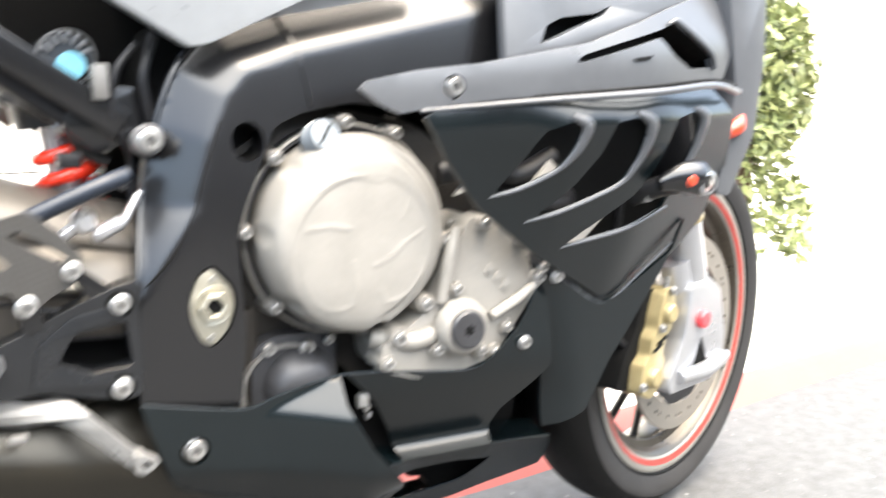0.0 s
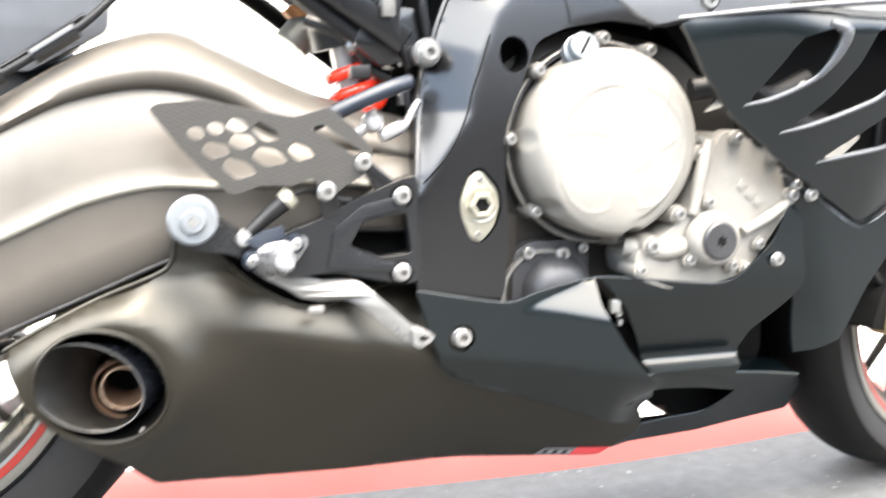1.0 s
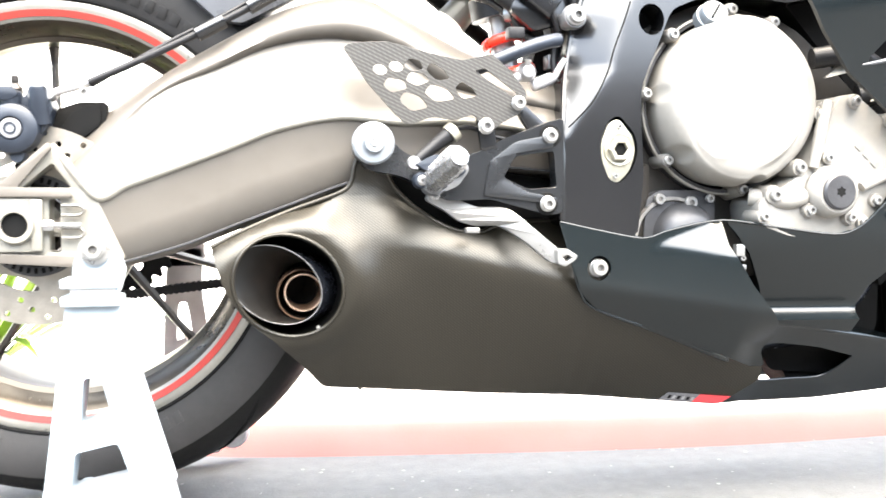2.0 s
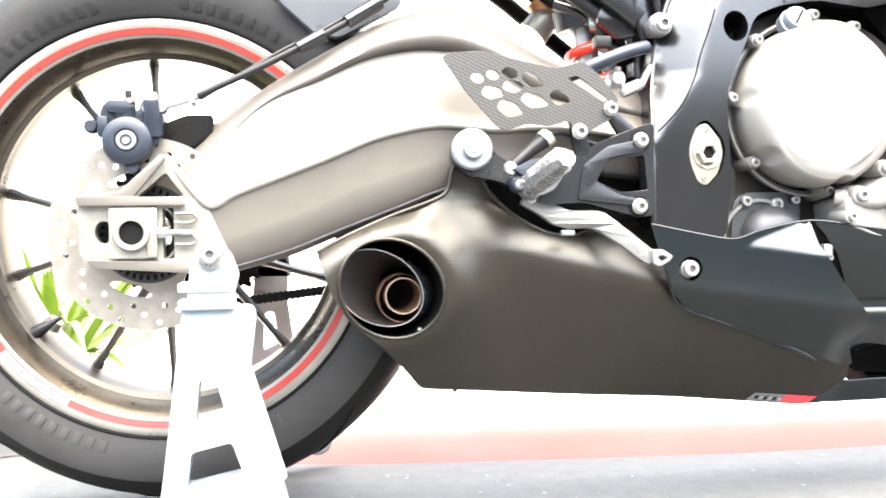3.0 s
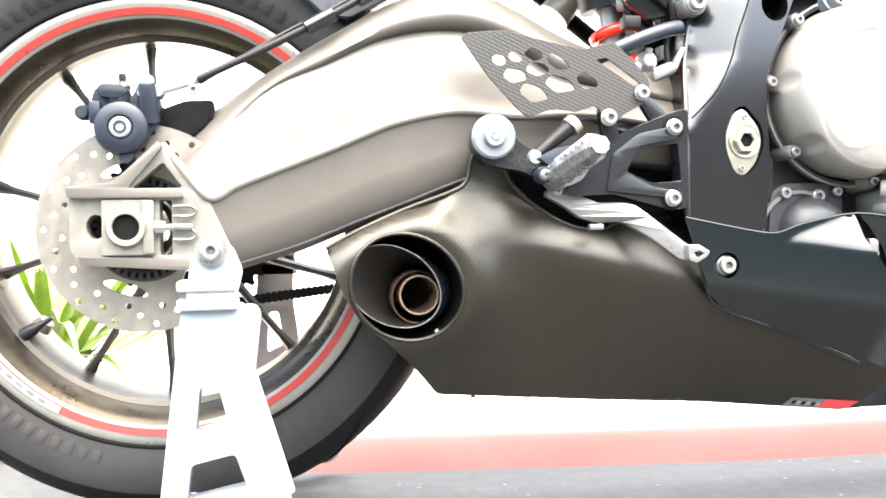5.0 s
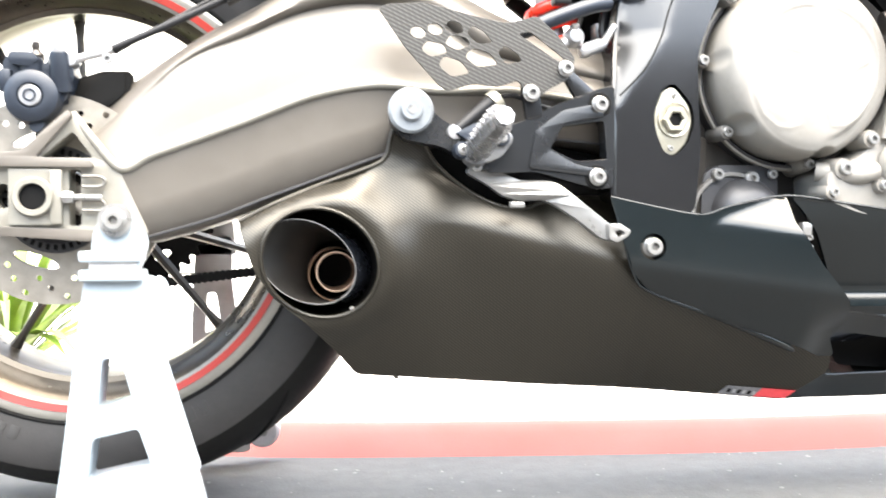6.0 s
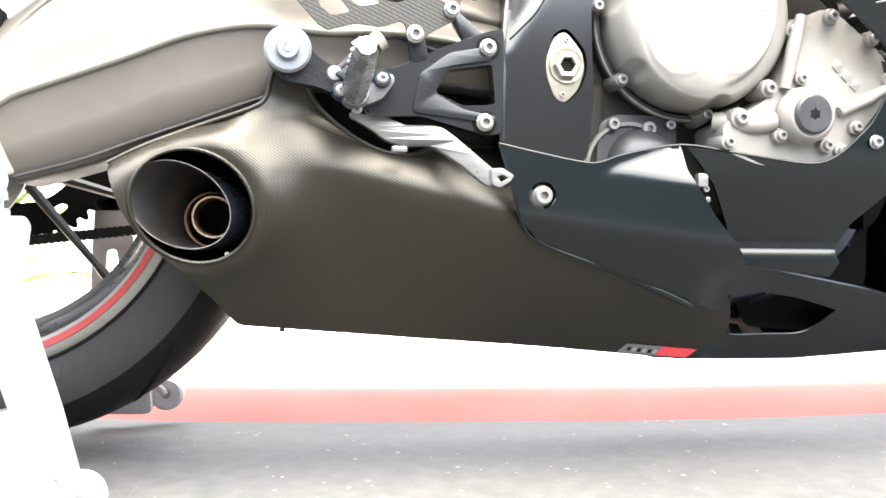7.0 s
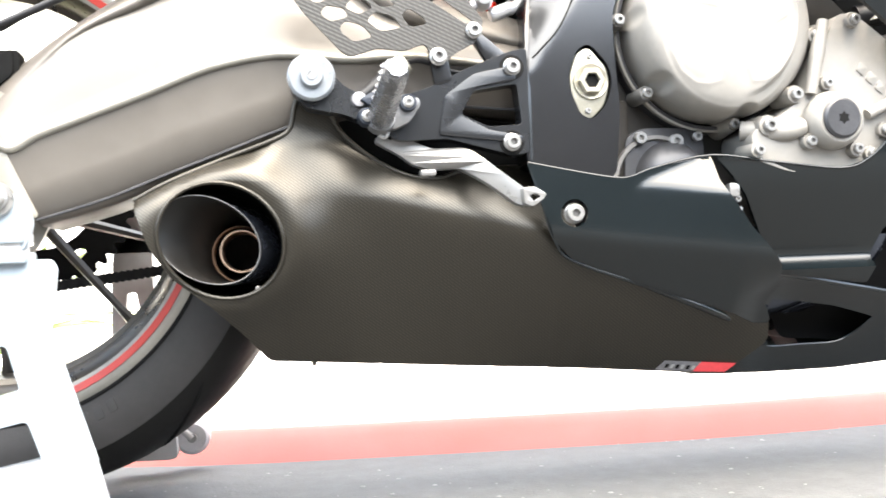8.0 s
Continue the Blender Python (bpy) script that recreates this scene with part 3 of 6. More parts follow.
for k in range(40):
    a = 2 * math.pi * k / 40
    bm = block(-0.003, 0.003, -0.001, 0.002, -0.0016, 0.0016, 0.0004)
    bm.transform(pose(0, 0, 0, 0, -math.degrees(a), 0) @ Matrix.Translation((0.050, -0.006, 0)))
    part("sensor_tooth", bm, M_VOID, disc)

part("valve_stem", tube([(-0.1347, 0.050, 0.2612), (-0.143, 0.050, 0.2565), (-0.157, 0.050, 0.248), (-0.168, 0.052, 0.241)], [0.0025, 0.0032, 0.0075, 0.009], 12, 3), M_BLACK, bike, "dark tyre valve with pale cap")
cal = new("rear_caliper")
cal.parent = bike
tagged(cal, "dark blue-grey rear brake caliper")
part("caliper_body", sheet(rounded([(-0.056, 0.500), (-0.052, 0.512), (-0.030, 0.513), (-0.026, 0.504), (-0.014, 0.504), (-0.010, 0.516), (0.008, 0.514), (0.014, 0.494), (0.006, 0.470), (-0.008, 0.452), (-0.030, 0.444), (-0.046, 0.452), (-0.054, 0.476)], 0.004), -0.114, 0.040, bevel=0.004, seg=3), M_BLUEBLACK, cal)
part("bridge", sheet(rounded([(-0.050, 0.508), (-0.046, 0.515), (-0.024, 0.515), (-0.018, 0.506), (-0.030, 0.500), (-0.046, 0.502)], 0.004), -0.122, 0.03, bevel=0.003), M_BLUEBLACK, cal)
part("piston_cap", lathe([(0.0, -0.010), (0.0115, -0.010), (0.013, -0.012), (0.020, -0.012), (0.0262, -0.008), (0.0280, 0.0), (0.0280, 0.01)], (-0.026, -0.116, 0.470), 32), M_BLUEBLACK, cal)
part("banjo_pillar", lathe([(0.0, -0.030), (0.0075, -0.030), (0.0090, -0.027), (0.0105, -0.004), (0.0125, 0.010)], (0.000, -0.112, 0.488), 20, turn=pose(0, 0, 0, -72, 0, 0)), M_BLUEBLACK, cal)
part("pillar_cap", lathe([(0.0, -0.007), (0.0068, -0.007), (0.0078, -0.004), (0.0078, 0.0)], (0.000, -0.121, 0.5165), 16, turn=pose(0, 0, 0, -72, 0, 0)), M_ALU, cal, "bright banjo bolt head")
part("nipple_boss", lathe([(0.0, -0.014), (0.0095, -0.014), (0.0115, -0.010), (0.0125, 0.006)], (-0.028, -0.108, 0.497), 20, turn=pose(0, 0, 0, -72, 0, 0)), M_BLUEBLACK, cal)
part("cap_rib", block(-0.058, -0.046, -0.120, -0.104, 0.474, 0.498, 0.003), M_BLUEBLACK, cal)
bolt(cal, -0.004, -0.118, 0.506, 0.006, BOLT_PLAIN)
part("cap_badge", lathe([(0.0, -0.0015), (0.010, -0.0015), (0.011, 0.0)], (-0.026, -0.128, 0.470), 24), M_ALU, cal, "pale round badge")
part("badge_ring", lathe([(0.0045, -0.001), (0.0065, -0.001), (0.0065, 0.0), (0.0045, 0.0)], (-0.026, -0.1298, 0.470), 20, True), M_BLUEBLACK, cal)
part("bleed_nipple", lathe([(0.0, -0.020), (0.0035, -0.020), (0.0045, -0.015), (0.0038, -0.012), (0.0055, -0.009), (0.008, -0.007), (0.008, 0.0)], (-0.026, -0.10, 0.509), 16, turn=pose(0, 0, 0, -78, 0, 0)), M_CAN, cal)
part("mounting_ear", join(lathe([(0.0, -0.008), (0.006, -0.008), (0.008, -0.005), (0.008, 0.008)], (-0.066, -0.105, 0.487), 16), block(-0.066, -0.045, -0.108, -0.098, 0.481, 0.493, 0.003)), M_BLUEBLACK, cal)
part("caliper_hanger", sheet(rounded([(-0.030, 0.452), (0.004, 0.452), (0.030, 0.492), (0.060, 0.505), (0.060, 0.478), (0.030, 0.455), (-0.010, 0.402), (-0.032, 0.405)], 0.006), -0.092, 0.014, bevel=0.002), M_VOID, cal)
part("anchor_bracket", sheet(rounded([(-0.001, 0.454), (0.065, 0.479), (0.066, 0.504), (0.0355, 0.503), (0.012, 0.494), (0.004, 0.480), (-0.020, 0.440)], 0.005), -0.088, 0.022, bevel=0.003), M_VOID, cal)
part("bolt_collar", lathe([(0.0, -0.014), (0.007, -0.014), (0.008, -0.01), (0.008, 0.012)], (-0.022, -0.105, 0.441), 16), M_BLUEBLACK, cal)
part("banjo_fitting", join(lathe([(0.0, -0.012), (0.006, -0.012), (0.0075, -0.009), (0.0075, 0.006)], (0.010, -0.105, 0.509), 14), tube([(0.010, -0.11, 0.509), (0.036, -0.105, 0.518), (0.052, -0.10, 0.524)], 0.0045, 10)), M_ALU, cal)
bolt(cal, 0.046, -0.108, 0.512, 0.006, BOLT_PLAIN)
hose = tube([(0.050, -0.106, 0.523), (0.100, -0.106, 0.547), (0.145, -0.105, 0.570), (0.200, -0.103, 0.600), (0.265, -0.10, 0.640), (0.32, -0.09, 0.69)], 0.0042, 10)
part("brake_hose", hose, M_BLACK, bike, "black brake hose along the swingarm")
part("sensor_cable", tube([(0.052, -0.103, 0.520), (0.100, -0.102, 0.550), (0.150, -0.100, 0.580), (0.20, -0.098, 0.607), (0.27, -0.095, 0.652)], 0.0025, 8), M_BLACK, bike)
for p, q in (((0.165, -0.104, 0.580), (0.195, -0.103, 0.597)), ((0.222, -0.102, 0.613), (0.262, -0.10, 0.638))):
    part("hose_sleeve", tube([p, q], 0.0085, 12, 2), M_FRAME, bike, "dark rubber hose sleeve")

# ---- swingarm
arm = new("swingarm")
arm.parent = bike
tagged(arm, "taupe alloy swingarm with raised upper brace")
stations = [  # bottom, ridge, crease, top in x, z
    ((0.090, 0.321), (0.060, 0.398), (0.036, 0.428), (0.013, 0.455)),
    ((0.153, 0.339), (0.129, 0.425), (0.118, 0.508), (0.112, 0.530)),
    ((0.204, 0.359), (0.193, 0.450), (0.186, 0.541), (0.202, 0.586)),
    ((0.270, 0.384), (0.257, 0.476), (0.253, 0.571), (0.270, 0.622)),
    ((0.340, 0.411), (0.325, 0.489), (0.327, 0.581), (0.345, 0.640)),
    ((0.420, 0.430), (0.391, 0.484), (0.395, 0.566), (0.400, 0.619)),
    ((0.520, 0.430), (0.470, 0.486), (0.455, 0.530), (0.488, 0.577)),
    ((0.640, 0.420), (0.620, 0.470), (0.610, 0.500), (0.600, 0.545))]
lines = [curve_points([(s[k][0], 0, s[k][1]) for s in stations], 5) for k in range(4)]
bm = bmesh.new()
rows = []
for b, r, c, t in zip(*lines):
    def between(p, q, f):
        return p + (q - p) * f
    over = min(1.0, max(0.0, (c.x - 0.05) / 0.22)) * min(1.0, max(0.35, 1.0 - (c.x - 0.42) / 0.2))
    plain = (-0.1095, -0.1085, -0.105, -0.098, -0.090, -0.078, -0.066)
    bulge = (-0.1085, -0.1150, -0.1215, -0.1205, -0.1115, -0.0930, -0.068)
    flank = [(0.0, -0.134), (0.05, -0.1302), (0.10, -0.1282), (0.22, -0.1264), (0.45, -0.1232), (0.70, -0.1190), (0.90, -0.1130)]
    sec = [(b, -0.030), (b, -0.120), (between(b, r, 0.05), -0.130), (between(b, r, 0.5), -0.132), (between(b, r, 0.96), -0.133)]
    sec += [(between(r, c, f), y) for f, y in flank]
    sec += [(between(c, t, f), p + (q - p) * over) for f, p, q in zip((0.0, 0.05, 0.16, 0.34, 0.58, 0.85, 1.0), plain, bulge)]
    sec += [(between(t, c, 0.03), -0.035), (between(t, c, 0.6), -0.025)]
    rows.append([bm.verts.new((p.x, y, p.z)) for p, y in sec])
for p, q in zip(rows, rows[1:]):
    for j in range(len(p)):
        k = (j + 1) % len(p)
        bm.faces.new((p[j], p[k], q[k], q[j]))
bm.faces.new(rows[0])
bm.faces.new(rows[-1])
part("beam", bm, M_SWING, arm, angle=65)
ridge = [(p.x, -0.1335, p.z) for p in lines[1][::2]]
part("weld_bead", tube([(0.015, -0.128, 0.452), (0.036, -0.132, 0.425), (0.058, -0.1335, 0.399)] + [(0.072, -0.1335, 0.3985)] + ridge[1:], 0.0047, 10, 3), M_CREAM, arm, "bright raised seam along the arm")
# Thin dark tube that paints the shade beneath the weld bead.
part("seam_groove", tube([(p.x, -0.1336, p.z) for p in [b + (a - b) * 0.925 for a, b in zip(lines[0], lines[1])][::2]], 0.0016, 6, 3), M_PUMP, arm, "dark line for the shade below the seam")
drop_outline = rounded([(-0.076, 0.405), (-0.032, 0.410), (0.013, 0.453), (0.060, 0.397), (0.090, 0.330), (0.062, 0.325), (-0.066, 0.329), (-0.076, 0.345)], 0.004)
hole_tri = rounded([(-0.015, 0.407), (0.016, 0.434), (0.036, 0.407)], 0.004)
hole_slot = rounded([(0.012, 0.395), (0.024, 0.395), (0.024, 0.338), (0.012, 0.338)], 0.003)
hole_left = ring2(-0.0505, 0.368, 0.0095, 0.0125, 16)
part("axle_carrier", sheet(drop_outline, -0.134, 0.030, [hole_tri, hole_slot, hole_left], bevel=0.002), M_CREAM, arm, "pale machined axle carrier")
part("upper_flange", sheet(rounded([(-0.078, 0.408), (-0.032, 0.413), (0.013, 0.455), (0.017, 0.449), (-0.018, 0.407), (0.034, 0.405), (0.037, 0.397), (-0.076, 0.397)], 0.003), -0.142, 0.014, bevel=0.002), M_SWING, arm)
part("lower_flange", sheet(rounded([(-0.068, 0.338), (0.040, 0.334), (0.050, 0.326), (0.040, 0.322), (-0.060, 0.329)], 0.002), -0.143, 0.014, bevel=0.002), M_SWING, arm)
part("adjuster_block", sheet(rounded([(-0.044, 0.395), (0.006, 0.395), (0.006, 0.339), (-0.044, 0.339)], 0.002), -0.1395, 0.02, bevel=0.0015), M_CREAM, arm)
part("adjuster_rib", block(-0.004, 0.007, -0.1435, -0.136, 0.340, 0.394, 0.0012), M_CREAM, arm)
part("axle_end", lathe([(0.0130, 0.03), (0.0130, -0.0065), (0.0138, -0.008), (0.0185, -0.008), (0.0205, -0.004), (0.0205, 0.0)], (-0.020, -0.139, 0.367), 36), M_CREAM, arm)
part("axle_bore", lathe([(0.0, -0.003), (0.0128, -0.003), (0.0128, -0.006)], (-0.020, -0.139, 0.367), 28), M_VOID, arm)
part("adjuster_screw", tube([(0.006, -0.141, 0.367), (0.045, -0.141, 0.367)], 0.0032, 10, 2), M_STEEL, arm)
for zz in (0.388, 0.364):
    part("clip", tube([(0.026, -0.1395, zz), (0.043, -0.1395, zz), (0.048, -0.1395, zz - 0.005), (0.043, -0.1395, zz - 0.010), (0.026, -0.1395, zz - 0.010)], 0.0018, 8, 4), M_DROP, arm)
part("adjuster_nut", lathe([(0.0, -0.006), (0.006, -0.006), (0.0065, -0.004), (0.0065, 0.004)], (0.012, -0.141, 0.367), 6, turn=pose(0, 0, 0, 0, 0, 90)), M_STEEL, arm)
bolt(arm, 0.066, -0.192, 0.3435, 0.0105, name="spool_bolt")
part("spool", lathe([(0.010, 0.02), (0.010, -0.048), (0.0160, -0.049), (0.0160, -0.054), (0.0, -0.054)], (0.066, -0.137, 0.3435), 28), M_STEEL, arm)

# far arm, sprocket and chain
part("far_beam", tube([(0.02, 0.215, 0.365), (0.2, 0.215, 0.39), (0.42, 0.19, 0.44), (0.6, 0.12, 0.45)], [0.030, 0.036, 0.045, 0.04], 12, 4), M_SWING, arm)
part("rear_sprocket", sheet([((0.121 if i % 4 in (1, 2) else 0.1125) * math.cos(2 * math.pi * i / 168) + 0.019, (0.121 if i % 4 in (1, 2) else 0.1125) * math.sin(2 * math.pi * i / 168) + 0.378) for i in range(168)], 0.173, 0.006, [ring2(0.019, 0.378, 0.070, n=36)] + [ring2(0.019 + 0.090 * math.cos(radians(60 * k)), 0.378 + 0.090 * math.sin(radians(60 * k)), 0.006, 0.012, 16, 60 * k) for k in range(6)]), M_VOID, bike, "black rear sprocket")


def chain_link():
    bm = sheet(rounded([(-0.0115, -0.002), (-0.0115, 0.002), (-0.004, 0.0055), (0.0, 0.0035), (0.004, 0.0055), (0.0115, 0.002), (0.0115, -0.002), (0.004, -0.0055), (0.0, -0.0035), (-0.004, -0.0055)], 0.002, 2), 0.168, 0.016)
    return bm


chain = new("drive_chain")
chain.parent = bike
tagged(chain, "black oily drive chain")
link = part("link", chain_link(), M_BLACK, chain).data
k = 0
for z0, z1, xa, xb in ((0.2575, 0.324, 0.012, 0.60), (0.496, 0.505, 0.012, 0.60)):
    n = int((xb - xa) / 0.0155)
    for i in range(n):
        f = i / n
        m = Matrix.Translation((xa + (xb - xa) * f, 0.0, z0 + (z1 - z0) * f)) @ pose(0, 0, 0, 0, -math.degrees(math.atan2(z1 - z0, xb - xa)), 0) @ Matrix.Diagonal((1.0, 1.0, 1.45, 1))
        if k == 0:
            chain.children[0].matrix_basis = m
        else:
            share("link", link, m, chain)
        k += 1
part("hugger", sheet(rounded([(0.085, 0.66), (0.15, 0.665), (0.255, 0.60), (0.272, 0.56), (0.20, 0.60), (0.14, 0.632)], 0.01), -0.01, 0.14, bevel=0.003), M_FENDER, bike, "blue-grey rear mudguard over the tyre")

part("inner_fender", sheet(rounded([(0.143, 0.642), (0.187, 0.603), (0.215, 0.600), (0.290, 0.640), (0.300, 0.720), (0.140, 0.720)], 0.006), -0.078, 0.05, bevel=0.004), M_FENDER, bike, "grey-blue rear fender side")

# ---- exhaust
def cover_y(x, z):
    """The cover's side: leaning above a falling crease, raked inward below, rolled at its upper rim."""
    w = max(0.0, min(1.0, (x - 0.33) / 0.11))
    w = w * w * (3 - 2 * w)
    crease = 0.338 - 0.235 * (x - 0.42)
    plain = 0.74 * soft(0.286 - z, 0.060)
    low = 0.1745 - 0.088 * (x - 0.305)
    rake = (0.74 * soft(0.286 - low, 0.060) - 0.40 * (crease - low)) / max(0.02, soft(crease - 0.045 - low, 0.060))
    folded = 0.40 * soft(crease - z, 0.010) + max(0.0, min(0.42, rake)) * soft(crease - 0.045 - z, 0.060) + 0.012 * max(0.0, min(1.0, (x - 0.50) / 0.12))
    y = -0.157 + (1 - w) * plain + w * folded
    top = 0.344 + 0.42 * (x - 0.18) if x < 0.34 else 0.411 - 0.34 * (x - 0.34) if x < 0.46 else 0.37
    y += (1 - w) * 0.36 * soft(min(z, 0.398) - 0.296, 0.025) + w * 0.62 * soft(min(z, 0.398) - crease, 0.012)
    roll = 0.90 * max(0.0, min(1.0, (0.318 - x) / 0.03)) + 0.25
    y += roll * soft(min(z - top + 0.014, 0.02), 0.008)
    d = math.hypot((x - 0.262) / 0.075, (z - 0.300) / 0.066)
    y -= 0.009 * math.exp(-((d - 1.0) / (0.22 if d < 1 else 0.30)) ** 2)
    y += 0.10 * soft(0.215 - x, 0.02)
    return y


ex = new("exhaust")
ex.parent = bike
tagged(ex, "carbon-covered exhaust with a slash-cut outlet")
cover = rounded([(0.179, 0.342), (0.214, 0.360), (0.265, 0.382), (0.317, 0.402), (0.334, 0.412), (0.340, 0.440), (0.372, 0.440), (0.388, 0.406), (0.416, 0.381), (0.450, 0.362), (0.484, 0.358), (0.512, 0.366), (0.577, 0.371), (0.605, 0.364), (0.612, 0.336), (0.630, 0.302), (0.650, 0.278),
                 (0.695, 0.262), (0.775, 0.228), (0.855, 0.196), (0.862, 0.166), (0.822, 0.128), (0.634, 0.144), (0.477, 0.159), (0.305, 0.174), (0.282, 0.202), (0.249, 0.236), (0.214, 0.265), (0.195, 0.295)], 0.006, 2)
mouth = ring2(0.263, 0.300, 0.062, 0.055, 40, -32)
part("carbon_cover", sheet(cover, cover_y, 0.004, [mouth], 0.006), M_CARBON, ex, "satin woven carbon fibre cover", angle=60)
part("mouth_lip", tube([(p[0], cover_y(*p) - 0.0005, p[1]) for p in mouth + mouth[:1]], 0.0022, 8, 1, smooth_line=False), M_CARBON, ex)
bm = bmesh.new()
rows = []
for cx, cz, y, a, b, tl in ((0.290, 0.290, -0.060, 0.030, 0.030, 0), (0.283, 0.291, -0.100, 0.034, 0.034, 0), (0.268, 0.294, -0.128, 0.044, 0.037, -30), (0.250, 0.301, -0.156, 0.0535, 0.0405, -31), (0.2495, 0.3013, -0.1575, 0.0535, 0.0405, -31), (0.2500, 0.301, -0.156, 0.0520, 0.0390, -31), (0.269, 0.294, -0.128, 0.0425, 0.0355, -30), (0.284, 0.291, -0.100, 0.032, 0.032, 0)):
    rows.append([bm.verts.new((p[0], y, p[1])) for p in ring2(cx, cz, a, b, 40, tl)])
for p, q in zip(rows, rows[1:]):
    for j in range(40):
        bm.faces.new((p[j], p[(j + 1) % 40], q[(j + 1) % 40], q[j]))
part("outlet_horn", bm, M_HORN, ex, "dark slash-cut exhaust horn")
body = bmesh.new()
rows = [[body.verts.new((p[0], y, p[1])) for p in ring2(cx, cz, a, b, 40, tl)] for cx, cz, y, a, b, tl in ((0.2502, 0.3010, -0.1558, 0.0533, 0.0403, -31), (0.259, 0.2990, -0.140, 0.0520, 0.0405, -29), (0.274, 0.2955, -0.112, 0.0490, 0.0410, -22), (0.294, 0.2915, -0.075, 0.0450, 0.0415, -8), (0.302, 0.2900, -0.050, 0.0430, 0.0415, 0))]
for p, q in zip(rows, rows[1:]):
    for j in range(40):
        body.faces.new((p[j], p[(j + 1) % 40], q[(j + 1) % 40], q[j]))
part("horn_body", body, M_BLUSTEEL, ex, "blued steel outside of the horn")
part("core_pipe", lathe([(0.0218, 0.06), (0.0218, -0.008), (0.0214, -0.010), (0.0206, -0.010), (0.0198, -0.008), (0.0198, 0.06)], (0.281, -0.118, 0.2895), 40), M_PIPE, ex, "heat-tinted inner pipe")
# Extra ring that paints the lit edge of the pipe.
part("pipe_lip", lathe([(0.0216, 0.001), (0.0220, -0.001), (0.0214, -0.0020), (0.0206, -0.0020), (0.0198, -0.001)], (0.281, -0.128, 0.2895), 48), M_LIPC, ex, "pipe rim in copper brightened as if lit")
part("core_liner", lathe([(0.0193, 0.06), (0.0193, -0.0065)], (0.281, -0.118, 0.2895), 36), M_PIPE, ex)
part("core_end", lathe([(0.0, 0.055), (0.0192, 0.055)], (0.281, -0.118, 0.2895), 32), M_VOID, ex)
part("inner_collar", lathe([(0.0295, 0.03), (0.0295, -0.012), (0.0285, -0.0135), (0.0275, -0.012), (0.0275, 0.03)], (0.2805, -0.110, 0.2865), 40), M_PIPE, ex)
part("horn_rim", tube([(p[0], -0.1578, p[1]) for p in ring2(0.2495, 0.3013, 0.0532, 0.0402, 48, -31)] + [(0.2495 + 0.0532 * math.cos(radians(-31)), -0.1578, 0.3013 + 0.0532 * math.sin(radians(-31)))], 0.0006, 6, 1, smooth_line=False), M_PEG, ex, "thin bright rim of the horn")
shell = bmesh.new()
rows = [[shell.verts.new((0.263 + (p[0] - 0.263) * k, cover_y(*p) + d, 0.300 + (p[1] - 0.300) * k)) for p in mouth] for k, d in ((1.01, 0.003), (1.0, 0.03), (0.92, 0.07), (0.4, 0.09))]
for p, q in zip(rows, rows[1:]):
    for j in range(40):
        shell.faces.new((p[j], p[(j + 1) % 40], q[(j + 1) % 40], q[j]))
# Near-black shell added for the dark gap round the horn.
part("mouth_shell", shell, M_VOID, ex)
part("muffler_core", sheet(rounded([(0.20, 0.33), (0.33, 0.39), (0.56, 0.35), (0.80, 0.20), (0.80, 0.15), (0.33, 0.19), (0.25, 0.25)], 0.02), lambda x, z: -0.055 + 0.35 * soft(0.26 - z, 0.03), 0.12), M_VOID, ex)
rim_line = [(0.180, 0.342), (0.214, 0.360), (0.265, 0.382), (0.317, 0.401), (0.333, 0.412), (0.338, 0.432), (0.342, 0.444)]
part("tail_edge", tube([(x, cover_y(x, z) + 0.0005, z) for x, z in rim_line], 0.0028, 10, 4), M_CARBON, ex)
rim_line = [(0.368, 0.444), (0.374, 0.430), (0.388, 0.406), (0.416, 0.381), (0.450, 0.362), (0.484, 0.358), (0.512, 0.366), (0.577, 0.371), (0.604, 0.364)]
part("top_edge", tube([(x, cover_y(x, z) + 0.0005, z) for x, z in rim_line], 0.0026, 10, 4), M_CARBON, ex)
part("retaining_screw", lathe([(0.0, -0.003), (0.0022, -0.003), (0.0027, 0.0)], (0.296, -0.150, 0.252), 12), M_STEEL, ex)
part("drain_stub", lathe([(0.0, -0.004), (0.003, -0.004), (0.003, 0.006)], (0.352, -0.072, 0.170), 10, turn=pose(0, 0, 0, -90, 0, 0)), M_CAN, ex)
part("maker_plate", sheet([(0.742, 0.1365), (0.751, 0.1475), (0.793, 0.1440), (0.786, 0.1325)], lambda x, z: cover_y(x, z) - 0.0015, 0.001), M_TAGG, ex, "small grey plate with unreadable marks")
part("red_plate", sheet([(0.786, 0.1325), (0.793, 0.1440), (0.834, 0.1405), (0.824, 0.1300)], lambda x, z: cover_y(x, z) - 0.0015, 0.001), M_TAGR, ex, "small red plate with unreadable marks")
for k in range(6):
    x = 0.752 + k * 0.0062
    z = 0.1385 - 0.00075 * k
    part("mark", sheet([(x, z), (x + 0.001, z + 0.005), (x + 0.0046, z + 0.0046), (x + 0.0036, z)], lambda x, z: cover_y(x, z) - 0.0022, 0.0006), M_ALU if k % 2 else M_VOID, ex)

